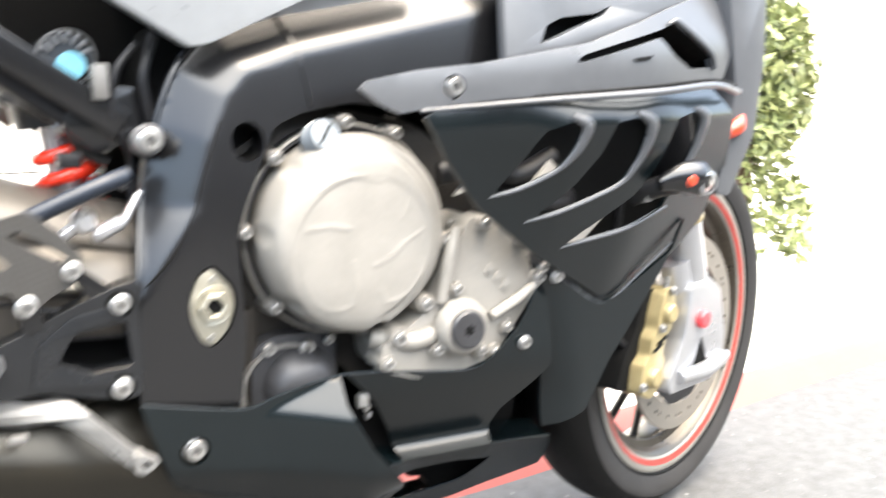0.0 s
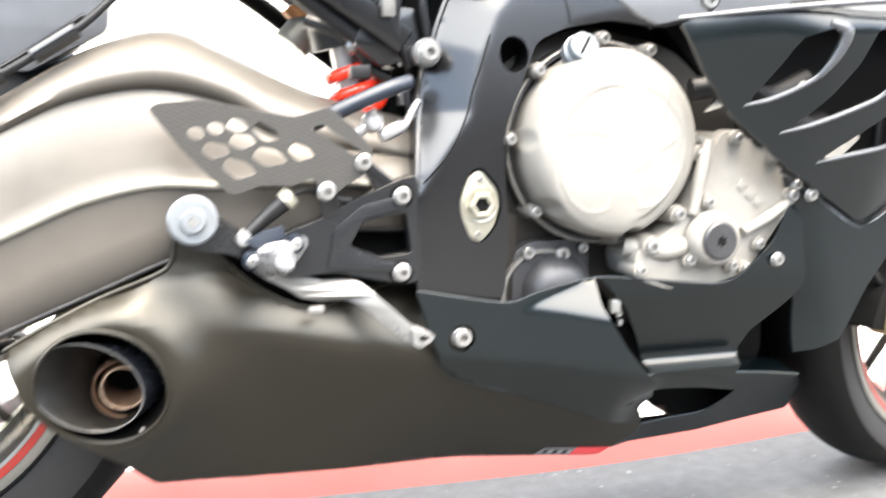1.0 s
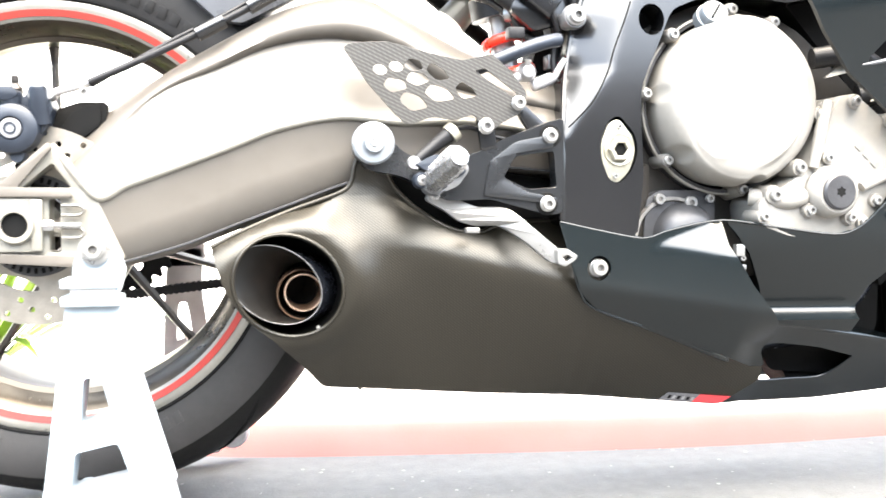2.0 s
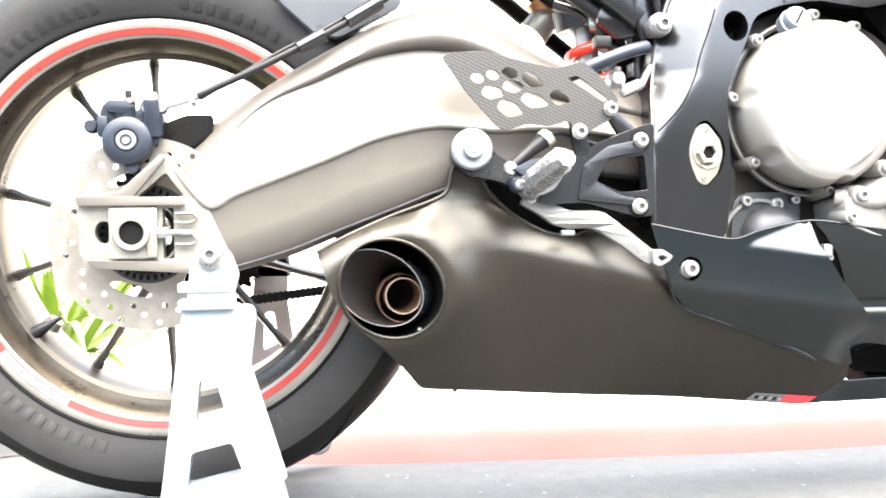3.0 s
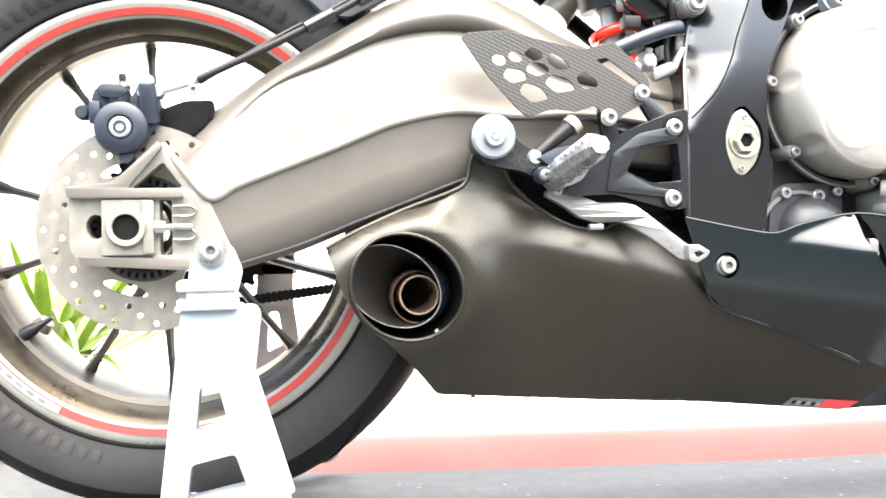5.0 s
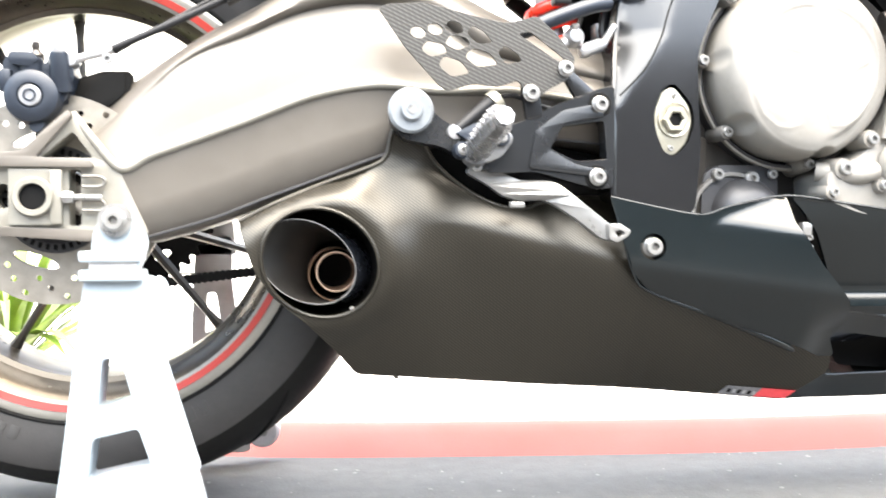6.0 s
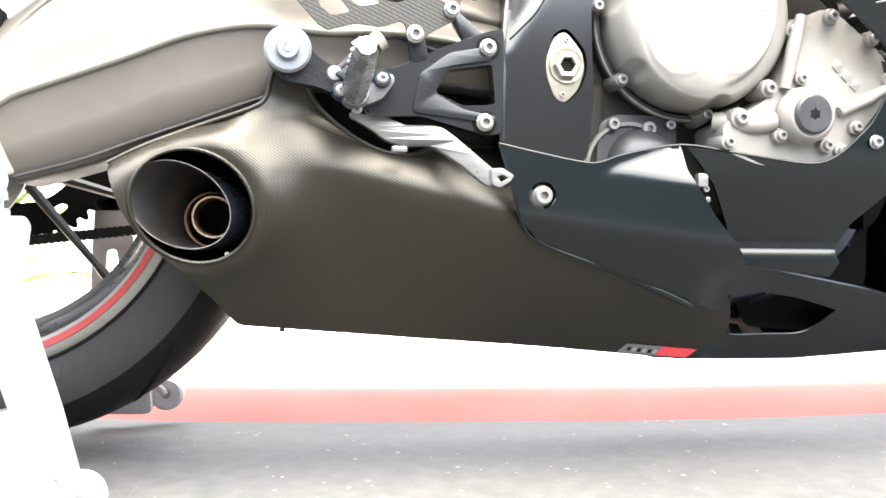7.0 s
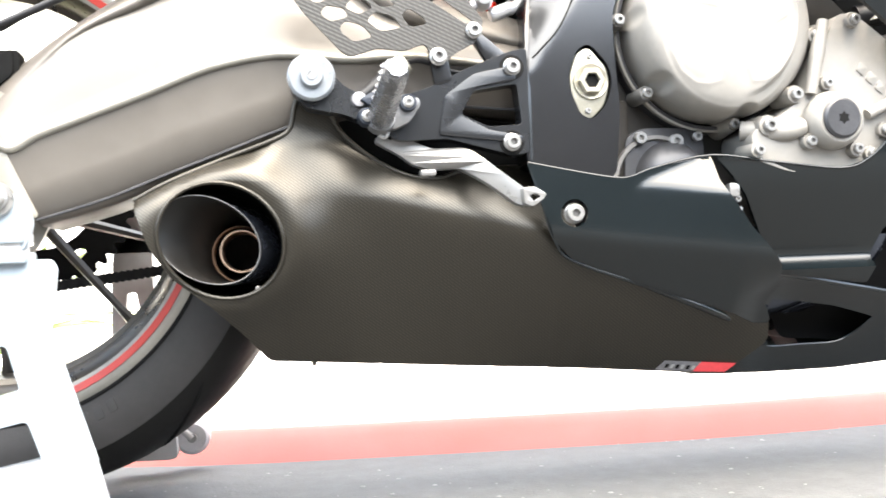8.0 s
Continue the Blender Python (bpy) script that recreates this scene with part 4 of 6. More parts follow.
# ---- belly pan
def belly_y(x, z):
    """The belly's side: leaning out towards the front, raked inward below a crease."""
    y = -0.170 - 0.09 * (x - 0.62)
    crease = 0.2952 - 0.1425 * (x - 0.6015)
    bend = max(0.0, min(1.0, (x - 0.785) / 0.05)) * max(0.0, min(1.0, (0.262 - z) / 0.04))
    return y + 0.70 * soft(crease - z, 0.005) + 0.022 * bend * bend * (3 - 2 * bend)


def side_y(x, z):
    """The belly's side with a swollen fore part and a slanting facet on its shoulder."""
    base = -0.170 - 0.09 * (x - 0.62)
    swell = base - 0.36 * soft(min(x - 0.690, 0.098), 0.012)
    facet = base - 0.235 * (x - 0.69) + 0.66 * (z - 0.3430)
    return belly_y(x, z) - base + min(base, swell + soft(facet - swell, 0.0025))


def middle_y(x, z):
    """Leaning in below the rim, with a fillet that flares out on to the ledge."""
    return -0.180 - 0.09 * (x - 0.80) + 0.60 * soft(0.352 - z, 0.02) - 0.026 * min(1.0, max(0.0, 0.266 - z) / 0.018) ** 2


belly = new("belly_fairing")
belly.parent = bike
tagged(belly, "matte slate belly fairing in folded panels")
part("side_panel", sheet(rounded([(0.574, 0.370), (0.660, 0.352), (0.680, 0.352), (0.709, 0.361), (0.768, 0.371), (0.768, 0.343), (0.773, 0.331), (0.790, 0.298), (0.831, 0.248), (0.832, 0.241), (0.842, 0.232), (0.832, 0.214), (0.846, 0.190), (0.828, 0.190), (0.799, 0.201), (0.733, 0.225), (0.623, 0.266), (0.600, 0.288), (0.588, 0.324)], 0.003, 2), side_y, 0.004, [ring2(0.621, 0.316, 0.0145, n=24)], 0.004), M_FAIR, belly, angle=60)
part("rolled_edge", tube([(x, (side_y(x, z) + 0.001 if x < 0.772 else middle_y(x, z) - 0.0004), z) for x, z in ((0.574, 0.370), (0.620, 0.360), (0.662, 0.352), (0.682, 0.352), (0.709, 0.361), (0.770, 0.372), (0.839, 0.364), (0.915, 0.355), (0.946, 0.364), (0.972, 0.388), (0.986, 0.405), (1.003, 0.440))], 0.0013, 8, 4), M_FAIR, belly)
def keel_y(x, z):
    return -0.137 + 0.75 * (0.248 - z) + 0.10 * (x - 0.90) - 0.012 * math.exp(-((x - 0.846) / 0.035) ** 2)


def ribbon(line_a, line_b, thick):
    """A narrow shelf between two lines."""
    bm = bmesh.new()
    rows = [[bm.verts.new(Vector(p) + Vector((0, 0, d))) for p, d in ((a, 0), (b, 0), (b, -thick), (a, -thick))] for a, b in zip(line_a, line_b)]
    for p, q in zip(rows, rows[1:]):
        for j in range(4):
            bm.faces.new((p[j], p[(j + 1) % 4], q[(j + 1) % 4], q[j]))
    bm.faces.new(rows[0])
    bm.faces.new(rows[-1])
    bmesh.ops.bevel(bm, geom=[e for e in bm.edges if e.calc_face_angle(0) > 1.0], offset=0.0012, segments=2, affect="EDGES")
    return bm


part("middle_panel", sheet(rounded([(0.776, 0.371), (0.839, 0.363), (0.915, 0.354), (0.946, 0.363), (0.984, 0.398), (1.003, 0.438), (1.018, 0.425), (1.030, 0.345), (1.010, 0.318), (0.984, 0.289), (0.968, 0.2285), (0.862, 0.2425), (0.841, 0.288), (0.814, 0.331), (0.790, 0.357)], 0.003, 2), middle_y, 0.004, (), 0.006), M_FAIR, belly, angle=60)
# Near-black backing added so the slit shows as deep shade.
part("slit_back", sheet([(0.770, 0.360), (0.80, 0.360), (0.87, 0.26), (0.86, 0.235), (0.83, 0.245), (0.79, 0.30)], -0.118, 0.01), M_VOID, belly)
part("lower_rim", tube([(x, belly_y(x, z) + 0.0012, z) for x, z in ((0.574, 0.370), (0.588, 0.324), (0.600, 0.289), (0.623, 0.2665), (0.702, 0.2375), (0.776, 0.2085), (0.828, 0.1895))], [0.0012, 0.0012, 0.0015, 0.0018, 0.0026, 0.0042, 0.0048], 10, 5), M_FAIR, belly, "rolled lower rim of the belly panel")
keel_top = curve_points([(0.840, 0, 0.2478), (0.898, 0, 0.2385), (0.947, 0, 0.230), (1.050, 0, 0.212), (1.124, 0, 0.196)], 4)
part("ledge", ribbon([(p.x, keel_y(p.x, p.z) - 0.002, p.z) for p in keel_top], [(p.x, keel_y(p.x, p.z) + 0.045, p.z + 0.009) for p in keel_top], 0.004), M_FAIR, belly)
keel_poly = rounded([(0.838, 0.247), (0.898, 0.238), (0.947, 0.2295), (1.050, 0.2115), (1.124, 0.1955), (1.147, 0.174), (1.152, 0.128), (1.006, 0.120), (0.808, 0.125), (0.824, 0.130), (0.850, 0.155), (0.848, 0.185), (0.846, 0.214)], 0.004, 2)
part("keel", sheet(keel_poly, keel_y, 0.004, [rounded([(0.862, 0.214), (0.904, 0.210), (0.964, 0.201), (1.030, 0.184), (1.014, 0.167), (0.990, 0.154), (0.891, 0.154), (0.876, 0.173)], 0.006)], 0.012), M_FAIR, belly, angle=50)
part("ledge_edge", tube([(p.x, keel_y(p.x, p.z) - 0.002, p.z - 0.0005) for p in keel_top], 0.0030, 8, 2), M_FAIR, belly, "rolled edge of the ledge")
part("opening_rim", tube([(x, keel_y(x, z) - 0.0005, z) for x, z in ((0.864, 0.206), (0.870, 0.178), (0.880, 0.162), (0.892, 0.1545), (0.940, 0.1540), (0.988, 0.1545), (1.012, 0.167), (1.028, 0.183))], 0.0016, 8, 4), M_FAIR, belly, "rolled rim of the opening")
part("front_lip", ribbon([(0.80, -0.045, 0.128), (0.90, -0.040, 0.124), (1.0, -0.030, 0.122), (1.15, -0.012, 0.128)], [(0.80, 0.02, 0.128), (0.90, 0.03, 0.124), (1.0, 0.03, 0.122), (1.15, 0.03, 0.128)], 0.004), M_FAIR, belly)
part("far_side_panel", sheet(rounded([(0.36, 0.17), (0.80, 0.128), (1.12, 0.125), (1.10, 0.30), (0.95, 0.36), (0.55, 0.36)], 0.01), 0.10, 0.004), M_FAIR, belly)
part("corner_fold", tube([(0.828, -0.122, 0.191), (0.846, -0.108, 0.186), (0.850, -0.085, 0.166), (0.842, -0.068, 0.148), (0.822, -0.050, 0.130)], 0.0035, 8, 4), M_FAIR, belly)
part("under_tray", sheet(rounded([(0.34, 0.172), (0.62, 0.152), (0.80, 0.135), (0.85, 0.172), (0.95, 0.168), (0.975, 0.130), (1.06, 0.126), (1.06, 0.20), (0.90, 0.235), (0.80, 0.16), (0.40, 0.19)], 0.01), -0.020, 0.06), M_VOID, belly)
part("header_pipe", tube([(0.985, -0.10, 0.41), (0.992, -0.105, 0.34), (0.985, -0.095, 0.285), (0.95, -0.065, 0.235), (0.88, -0.02, 0.20)], 0.024, 16), M_BLUSTEEL, bike, "blued steel exhaust header")
part("header_pipe", tube([(1.05, -0.05, 0.42), (1.05, -0.06, 0.33), (1.03, -0.055, 0.27), (0.97, -0.03, 0.22), (0.88, 0.02, 0.19)], 0.024, 16), M_BLUSTEEL, bike, "blued steel exhaust header")
bolt(belly, 0.6225, -0.164, 0.316, 0.0104)
bolt(belly, 0.987, -0.203, 0.379, 0.007)
bolt(belly, 1.150, -0.016, 0.132, 0.0045)
# Added near-black sheet: the shade inside the belly is its colour.
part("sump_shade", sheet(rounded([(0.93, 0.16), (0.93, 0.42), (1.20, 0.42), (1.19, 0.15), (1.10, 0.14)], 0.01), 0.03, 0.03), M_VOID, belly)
part("clip_tab", block(0.794, 0.806, -0.176, -0.166, 0.328, 0.343, 0.002), M_STEEL, belly, "bright clip in the slit")
part("clip_tab", block(0.806, 0.812, -0.170, -0.162, 0.311, 0.318, 0.002), M_PEG, belly)
bolt(belly, 0.805, -0.170, 0.326, 0.004, BOLT_PLAIN)
part("quick_screw", lathe([(0.0, -0.007), (0.006, -0.006), (0.008, 0.0)], (0.858, -0.112, 0.210), 14), M_ENGDARK, belly)
part("quick_screw", lathe([(0.0, -0.007), (0.005, -0.006), (0.007, 0.0)], (0.866, -0.098, 0.192), 14), M_ENGDARK, belly)

# ---- frame
fr = new("frame")
fr.parent = bike
tagged(fr, "dark grey cast frame beam curving down to the pivot")


OUTER = [(0.577, 0.42), (0.583, 0.492), (0.595, 0.553), (0.612, 0.625), (0.636, 0.680), (0.668, 0.714), (0.74, 0.738), (1.00, 0.794)]


def frame_y(x, z):
    """Flat side face with a wide chamfer that follows the outer bend and dies out below."""
    d = 1.0
    p = Vector((x, z))
    for a, b in zip(OUTER, OUTER[1:]):
        a, b = Vector(a), Vector(b)
        f = max(0.0, min(1.0, (p - a).dot(b - a) / (b - a).length_squared))
        d = min(d, (p - a - (b - a) * f).length)
    w = 0.042 * max(0.0, min(1.0, (z - 0.466) / 0.086))
    return -0.160 + 0.10 * soft(z - 0.53, 0.05) + 0.82 * soft(w - d, 0.003)


LOZENGE = [(0.647, 0.492), (0.666, 0.470), (0.669, 0.452), (0.662, 0.430), (0.647, 0.415), (0.636, 0.420), (0.627, 0.442), (0.625, 0.460), (0.634, 0.485)]
LOZ_HOLE = rounded([(0.6475 + (x - 0.647) * 1.10, 0.456 + (z - 0.4545) * 1.07) for x, z in LOZENGE], 0.008)
beam_poly = rounded([(0.636, 0.680), (0.610, 0.622), (0.594, 0.550), (0.582, 0.490), (0.577, 0.366), (0.672, 0.352), (0.679, 0.425), (0.676, 0.472), (0.675, 0.525), (0.682, 0.546), (0.700, 0.585), (0.716, 0.623), (0.748, 0.637), (0.803, 0.646), (0.870, 0.638), (1.00, 0.668), (1.00, 0.794), (0.80, 0.752), (0.74, 0.738), (0.668, 0.714)], 0.010, 3)
part("side_beam", sheet(beam_poly, frame_y, 0.05, [ring2(0.690, 0.610, 0.0165, 0.019, 24), LOZ_HOLE], 0.005, 0.0), M_FRAME, fr, angle=50)
part("beam_edge", tube([(p[0], frame_y(*p) + 0.0015, p[1]) for p in ((0.668, 0.714), (0.636, 0.680), (0.612, 0.625), (0.595, 0.553), (0.583, 0.492), (0.5785, 0.44), (0.578, 0.372))], 0.004, 8, 5), M_FRAME, fr)
part("chamfer_line", tube([(p[0], frame_y(*p) + 0.0002, p[1]) for p in ((0.664, 0.630), (0.6555, 0.606), (0.6425, 0.573), (0.6335, 0.545), (0.616, 0.512), (0.596, 0.490), (0.586, 0.480))], 0.0011, 6, 4), M_VOID, fr, "dark line along the chamfer")
part("beam_seam", tube([(p[0], frame_y(*p) - 0.0003, p[1]) for p in ((0.733, 0.738), (0.745, 0.70), (0.752, 0.67), (0.757, 0.642))], 0.0016, 6, 3), M_FRAME, fr, "weld seam across the beam")
part("foot_edge", tube([(0.580, -0.158, 0.368), (0.625, -0.158, 0.361), (0.670, -0.158, 0.354)], 0.005, 8, 3), M_FRAME, fr)
part("bore", lathe([(0.0, 0.035), (0.0165, 0.035), (0.0175, 0.0)], (0.690, -0.150, 0.610), 24), M_VOID, fr)
hx = new("pivot_plate")
hx.parent = bike
tagged(hx, "pale lozenge-shaped swingarm pivot plate")
part("pocket", sheet([(0.62, 0.405), (0.62, 0.50), (0.674, 0.50), (0.674, 0.405)], -0.146, 0.01), M_VOID, hx)
part("lozenge", sheet(rounded(LOZENGE, 0.007), -0.161, 0.010, bevel=0.0018), M_BRASS, hx)
part("washer", lathe([(0.011, 0.0), (0.0185, -0.0025), (0.0195, -0.0012), (0.0195, 0.0)], (0.648, -0.161, 0.455), 32), M_BRASS, hx)
part("hex_nut", lathe([(0.0085, 0.0), (0.0085, -0.007), (0.0095, -0.008), (0.0135, -0.008), (0.0145, -0.007), (0.0145, 0.0)], (0.648, -0.161, 0.455), 6), M_BRASS, hx)
part("hex_socket", lathe([(0.0, -0.0030), (0.0090, -0.0030)], (0.648, -0.161, 0.455), 6), M_VOID, hx)
bolt(hx, 0.648, -0.161, 0.482, 0.003, BOLT_PLAIN)
bolt(hx, 0.644, -0.161, 0.424, 0.0035, BOLT_PLAIN)
bolt(fr, 0.601, -0.140, 0.613, 0.0105)
part("bolt_boss", lathe([(0.0, -0.003), (0.0135, -0.003), (0.0150, 0.0), (0.0150, 0.006), (0.0110, 0.008), (0.0110, 0.03)], (0.601, -0.136, 0.613), 28), M_PEG, fr, "pale bolt washer")

# ---- engine
en = new("engine")
en.parent = bike
tagged(en, "pale cast engine with round clutch cover")
# Crankcase colour carries the shade behind the clutch and pump covers.
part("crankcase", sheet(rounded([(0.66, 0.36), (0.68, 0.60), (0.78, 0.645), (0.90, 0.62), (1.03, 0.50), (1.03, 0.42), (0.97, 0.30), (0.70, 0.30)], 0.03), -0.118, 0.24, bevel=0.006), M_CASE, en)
# Near-black filler added for the dark above the crankcase.
part("upper_void", sheet(rounded([(0.60, 0.60), (0.62, 0.72), (1.24, 0.74), (1.26, 0.52), (1.10, 0.42), (1.03, 0.40), (1.03, 0.52), (0.90, 0.63)], 0.02), -0.075, 0.14), M_VOID, en)
CL = (0.797, 0.0, 0.514)
COVER_BOLTS = ((176, 0.113), (220, 0.110), (278, 0.106), (315, 0.112), (359, 0.121), (62, 0.112), (92, 0.112), (135, 0.112))


def step(v, w):
    """0 to 1 over a width w about 0."""
    v = max(0.0, min(1.0, v / w + 0.5))
    return v * v * (3 - 2 * v)


COVER_RIBS = (((-0.055, 0.050), (-0.040, 0.059), (-0.020, 0.063), (0.013, 0.057)),
              ((-0.068, 0.014), (-0.043, 0.016), (-0.025, 0.012)),
              ((-0.074, -0.035), (-0.065, -0.055), (-0.048, -0.069), (-0.034, -0.070), (-0.022, -0.066), (-0.018, -0.050), (-0.021, -0.022)),
              ((0.002, -0.027), (0.022, -0.020), (0.038, -0.006), (0.059, 0.005)),
              ((0.059, 0.004), (0.060, -0.036), (0.046, -0.057), (0.030, -0.066), (0.015, -0.067), (0.010, -0.054)),
              ((0.047, 0.052), (0.043, 0.036), (0.036, 0.020)))


def clutch_relief(x, z):
    """Depth of the sunk face, of the sweeping ribs about the hub and of the pockets at the screws."""
    d = 0.0008 * step(0.077 - math.hypot(x + 0.005, z + 0.015), 0.004)
    d += 0.012 * step(math.hypot(x + 0.013, z - 0.002) - 0.0865, 0.007) * step(x - 0.030, 0.06)
    p = Vector((x, z))
    near = 1.0
    for line in COVER_RIBS:
        for a, b in zip(line, line[1:]):
            a, b = Vector(a), Vector(b)
            f = max(0.0, min(1.0, (p - a).dot(b - a) / (b - a).length_squared))
            near = min(near, (p - a - (b - a) * f).length)
    near = min(near, abs(math.hypot(x, z - 0.003) - 0.016) + 0.0020)
    d -= 0.0006 * math.exp(-(near / 0.0024) ** 2)
    for ang, rr in COVER_BOLTS[:4] + COVER_BOLTS[7:]:
        q = math.hypot(x - rr * math.cos(radians(ang)), z - rr * math.sin(radians(ang)))
        d += 0.028 * step(0.0145 - q, 0.005)
    return d


dome = [(0.0, -0.2060), (0.04, -0.2056), (0.060, -0.2048), (0.078, -0.2030), (0.090, -0.1990), (0.0965, -0.192), (0.1003, -0.180), (0.1020, -0.165), (0.1015, -0.150), (0.1005, -0.118)]
prof = [(p.x, p.y) for p in curve_points([(r, y, 0) for r, y in dome], 14)]
bm = bmesh.new()
rows = []
for r, y in prof[1:]:
    row = []
    for i in range(200):
        ca, sa = math.cos(2 * math.pi * i / 200), math.sin(2 * math.pi * i / 200)
        row.append(bm.verts.new((CL[0] + r * ca, min(-0.118, y + clutch_relief(r * ca, r * sa)), CL[2] + r * sa)))
    rows.append(row)
for p, q in zip(rows, rows[1:]):
    for j in range(200):
        bm.faces.new((p[j], p[(j + 1) % 200], q[(j + 1) % 200], q[j]))
bm.faces.new(rows[0])
part("clutch_cover", bm, M_ENGINE, en, "smooth pale round clutch cover with fan-shaped fields", angle=80)
part("cover_flange", lathe([(0.1045, -0.118), (0.1045, -0.137), (0.1055, -0.139), (0.1095, -0.139), (0.1115, -0.136), (0.1115, -0.118)], CL, 96), M_PUMP, en, "darker flange round the cover")
part("flange_edge", lathe([(0.1085, -0.138), (0.1095, -0.1405), (0.1115, -0.1395), (0.1120, -0.134)], CL, 96), M_ENGINE, en)
part("flange_groove", lathe([(0.0990, -0.128), (0.1060, -0.128)], CL, 96), M_VOID, en)
for ang, rr in COVER_BOLTS:
    a = radians(ang)
    x, z = CL[0] + rr * math.cos(a), CL[2] + rr * math.sin(a)
    big = 270 < ang < 360
    part("bolt_lug", lathe([(0.0, -0.156), (0.0070, -0.156), (0.0082, -0.153), (0.0088 if not big else 0.013, -0.12)], (x, 0, z), 20), M_ENGINE if big else M_ENGDARK, en)
    bolt(en, x, -0.156, z, 0.0062, BOLT_PLAIN)
cap = part("oil_filler_cap", lathe([(0.0, -0.010), (0.015, -0.010), (0.0165, -0.008), (0.017, 0.0), (0.019, 0.001), (0.019, 0.012)], (0.759, -0.172, 0.613), 32, turn=pose(0, 0, 0, -25, 0, 0)), M_CAP, en, "slotted silver oil filler cap")
slot = block(-0.0015, 0.0015, -0.0115, -0.009, -0.012, 0.012, 0.0005)
slot.transform(Matrix.Translation((0.759, -0.172, 0.613)) @ pose(0, 0, 0, -25, 0, 0) @ pose(0, 0, 0, 0, 35, 0))
part("cap_slot", slot, M_VOID, cap, "dark coin slot")
pump_poly = rounded([(0.893, 0.470), (0.925, 0.525), (0.950, 0.520), (1.005, 0.478), (1.024, 0.444), (1.008, 0.425), (0.985, 0.395), (0.963, 0.368), (0.935, 0.352), (0.86, 0.352), (0.82, 0.366), (0.815, 0.395), (0.855, 0.415), (0.880, 0.435)], 0.010)
part("pump_cover", sheet(pump_poly, -0.186, 0.07, bevel=0.005, seg=3), M_ENGINE, en, "pale angular pump cover")
part("pump_rib", tube([(0.905, -0.188, 0.515), (0.895, -0.190, 0.48), (0.885, -0.190, 0.435)], [0.006, 0.008, 0.006], 10, 4), M_ENGINE, en)
part("pump_rib", tube([(1.018, -0.187, 0.444), (0.985, -0.192, 0.428), (0.950, -0.192, 0.412)], [0.005, 0.007, 0.006], 10, 4), M_ENGINE, en)
part("plug_boss", lathe([(0.0, -0.018), (0.0245, -0.018), (0.029, -0.014), (0.032, 0.0)], (0.908, -0.190, 0.406), 36), M_ENGINE, en)
plug = part("plug", lathe([(0.0, -0.0045), (0.019, -0.0045), (0.0215, -0.002), (0.0215, 0.0)], (0.908, -0.2085, 0.406), 36), M_PUMP, en, "dark grey screw plug")
part("star_socket", sheet([((0.0068 if i % 2 else 0.0045) * math.cos(math.pi * i / 6) + 0.908, (0.0068 if i % 2 else 0.0045) * math.sin(math.pi * i / 6) + 0.406) for i in range(12)], -0.2134, 0.0004), M_VOID, plug)
for x, y, z, r in ((0.880, -0.19, 0.384, 0.006), (0.935, -0.19, 0.375, 0.006), (0.868, -0.185, 0.435, 0.007), (0.905, -0.187, 0.447, 0.0055), (0.972, -0.187, 0.396, 0.006), (0.955, -0.187, 0.370, 0.006), (0.940, -0.187, 0.516, 0.006), (0.990, -0.187, 0.494, 0.006), (1.014, -0.187, 0.449, 0.007), (0.898, -0.180, 0.500, 0.0065), (0.835, -0.185, 0.402, 0.008), (0.822, -0.185, 0.376, 0.006)):
    part("screw_lug", lathe([(0.0, -0.004), (r * 1.35, -0.004), (r * 1.5, 0.0), (r * 1.6, 0.03)], (x, y, z), 16), M_ENGINE, en)
    bolt(en, x, y - 0.004, z, r, BOLT_PLAIN)
for k in range(3):  # cast maker's name, as plain bars
    part("cast_mark", sheet(rounded([(0.943 + k * 0.011, 0.462 - k * 0.010), (0.949 + k * 0.011, 0.471 - k * 0.010), (0.957 + k * 0.011, 0.464 - k * 0.010), (0.951 + k * 0.011, 0.455 - k * 0.010)], 0.002), -0.1875, 0.002, bevel=0.0005), M_ENGINE, en)
part("hose_union", tube([(0.815, -0.165, 0.40), (0.85, -0.185, 0.396), (0.875, -0.186, 0.40)], 0.011, 12), M_ENGINE, en)
for x in (0.842, 0.858, 0.874):
    part("sump_fin", block(x - 0.003, x + 0.003, -0.180, -0.12, 0.345, 0.385, 0.002), M_ENGINE, en)
wp = new("water_pump")
wp.parent = bike
tagged(wp, "dark cast water pump housing below the clutch cover")
part("housing", sheet(rounded([(0.694, 0.398), (0.712, 0.408), (0.775, 0.408), (0.785, 0.395), (0.785, 0.330), (0.690, 0.330)], 0.008), -0.138, 0.06, bevel=0.003), M_PUMP, wp)
part("volute", lathe([(0.0, -0.03), (0.022, -0.028), (0.034, -0.02), (0.042, 0.0), (0.045, 0.01)], (0.745, -0.138, 0.352), 40), M_PUMP, wp)
part("hose_ring", lathe([(0.040, 0.01), (0.046, -0.004), (0.050, -0.004), (0.051, 0.012)], (0.728, -0.138, 0.350), 40), M_ENGDARK, wp)
for x, z, r in ((0.709, 0.397, 0.0075), (0.750, 0.393, 0.0085), (0.776, 0.398, 0.006)):
    bolt(wp, x, -0.140, z, r, BOLT_PLAIN)
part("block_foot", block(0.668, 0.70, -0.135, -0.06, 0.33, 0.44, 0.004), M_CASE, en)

# ---- side fairing with vents
def flank_y(x, z):
    """The flank swells outward towards its shoulder and tapers to the nose."""
    k = min(1.0, max(0.45, (x - 0.70) / 0.3))
    return -0.203 - 0.40 * (z - 0.455) * k + 0.35 * soft(x - 1.12, 0.02) + (0.55 + 0.55 * max(0.0, min(1.0, (x - 0.93) / 0.08))) * soft(z - 0.629, 0.008)


sf = new("side_fairing")
sf.parent = bike
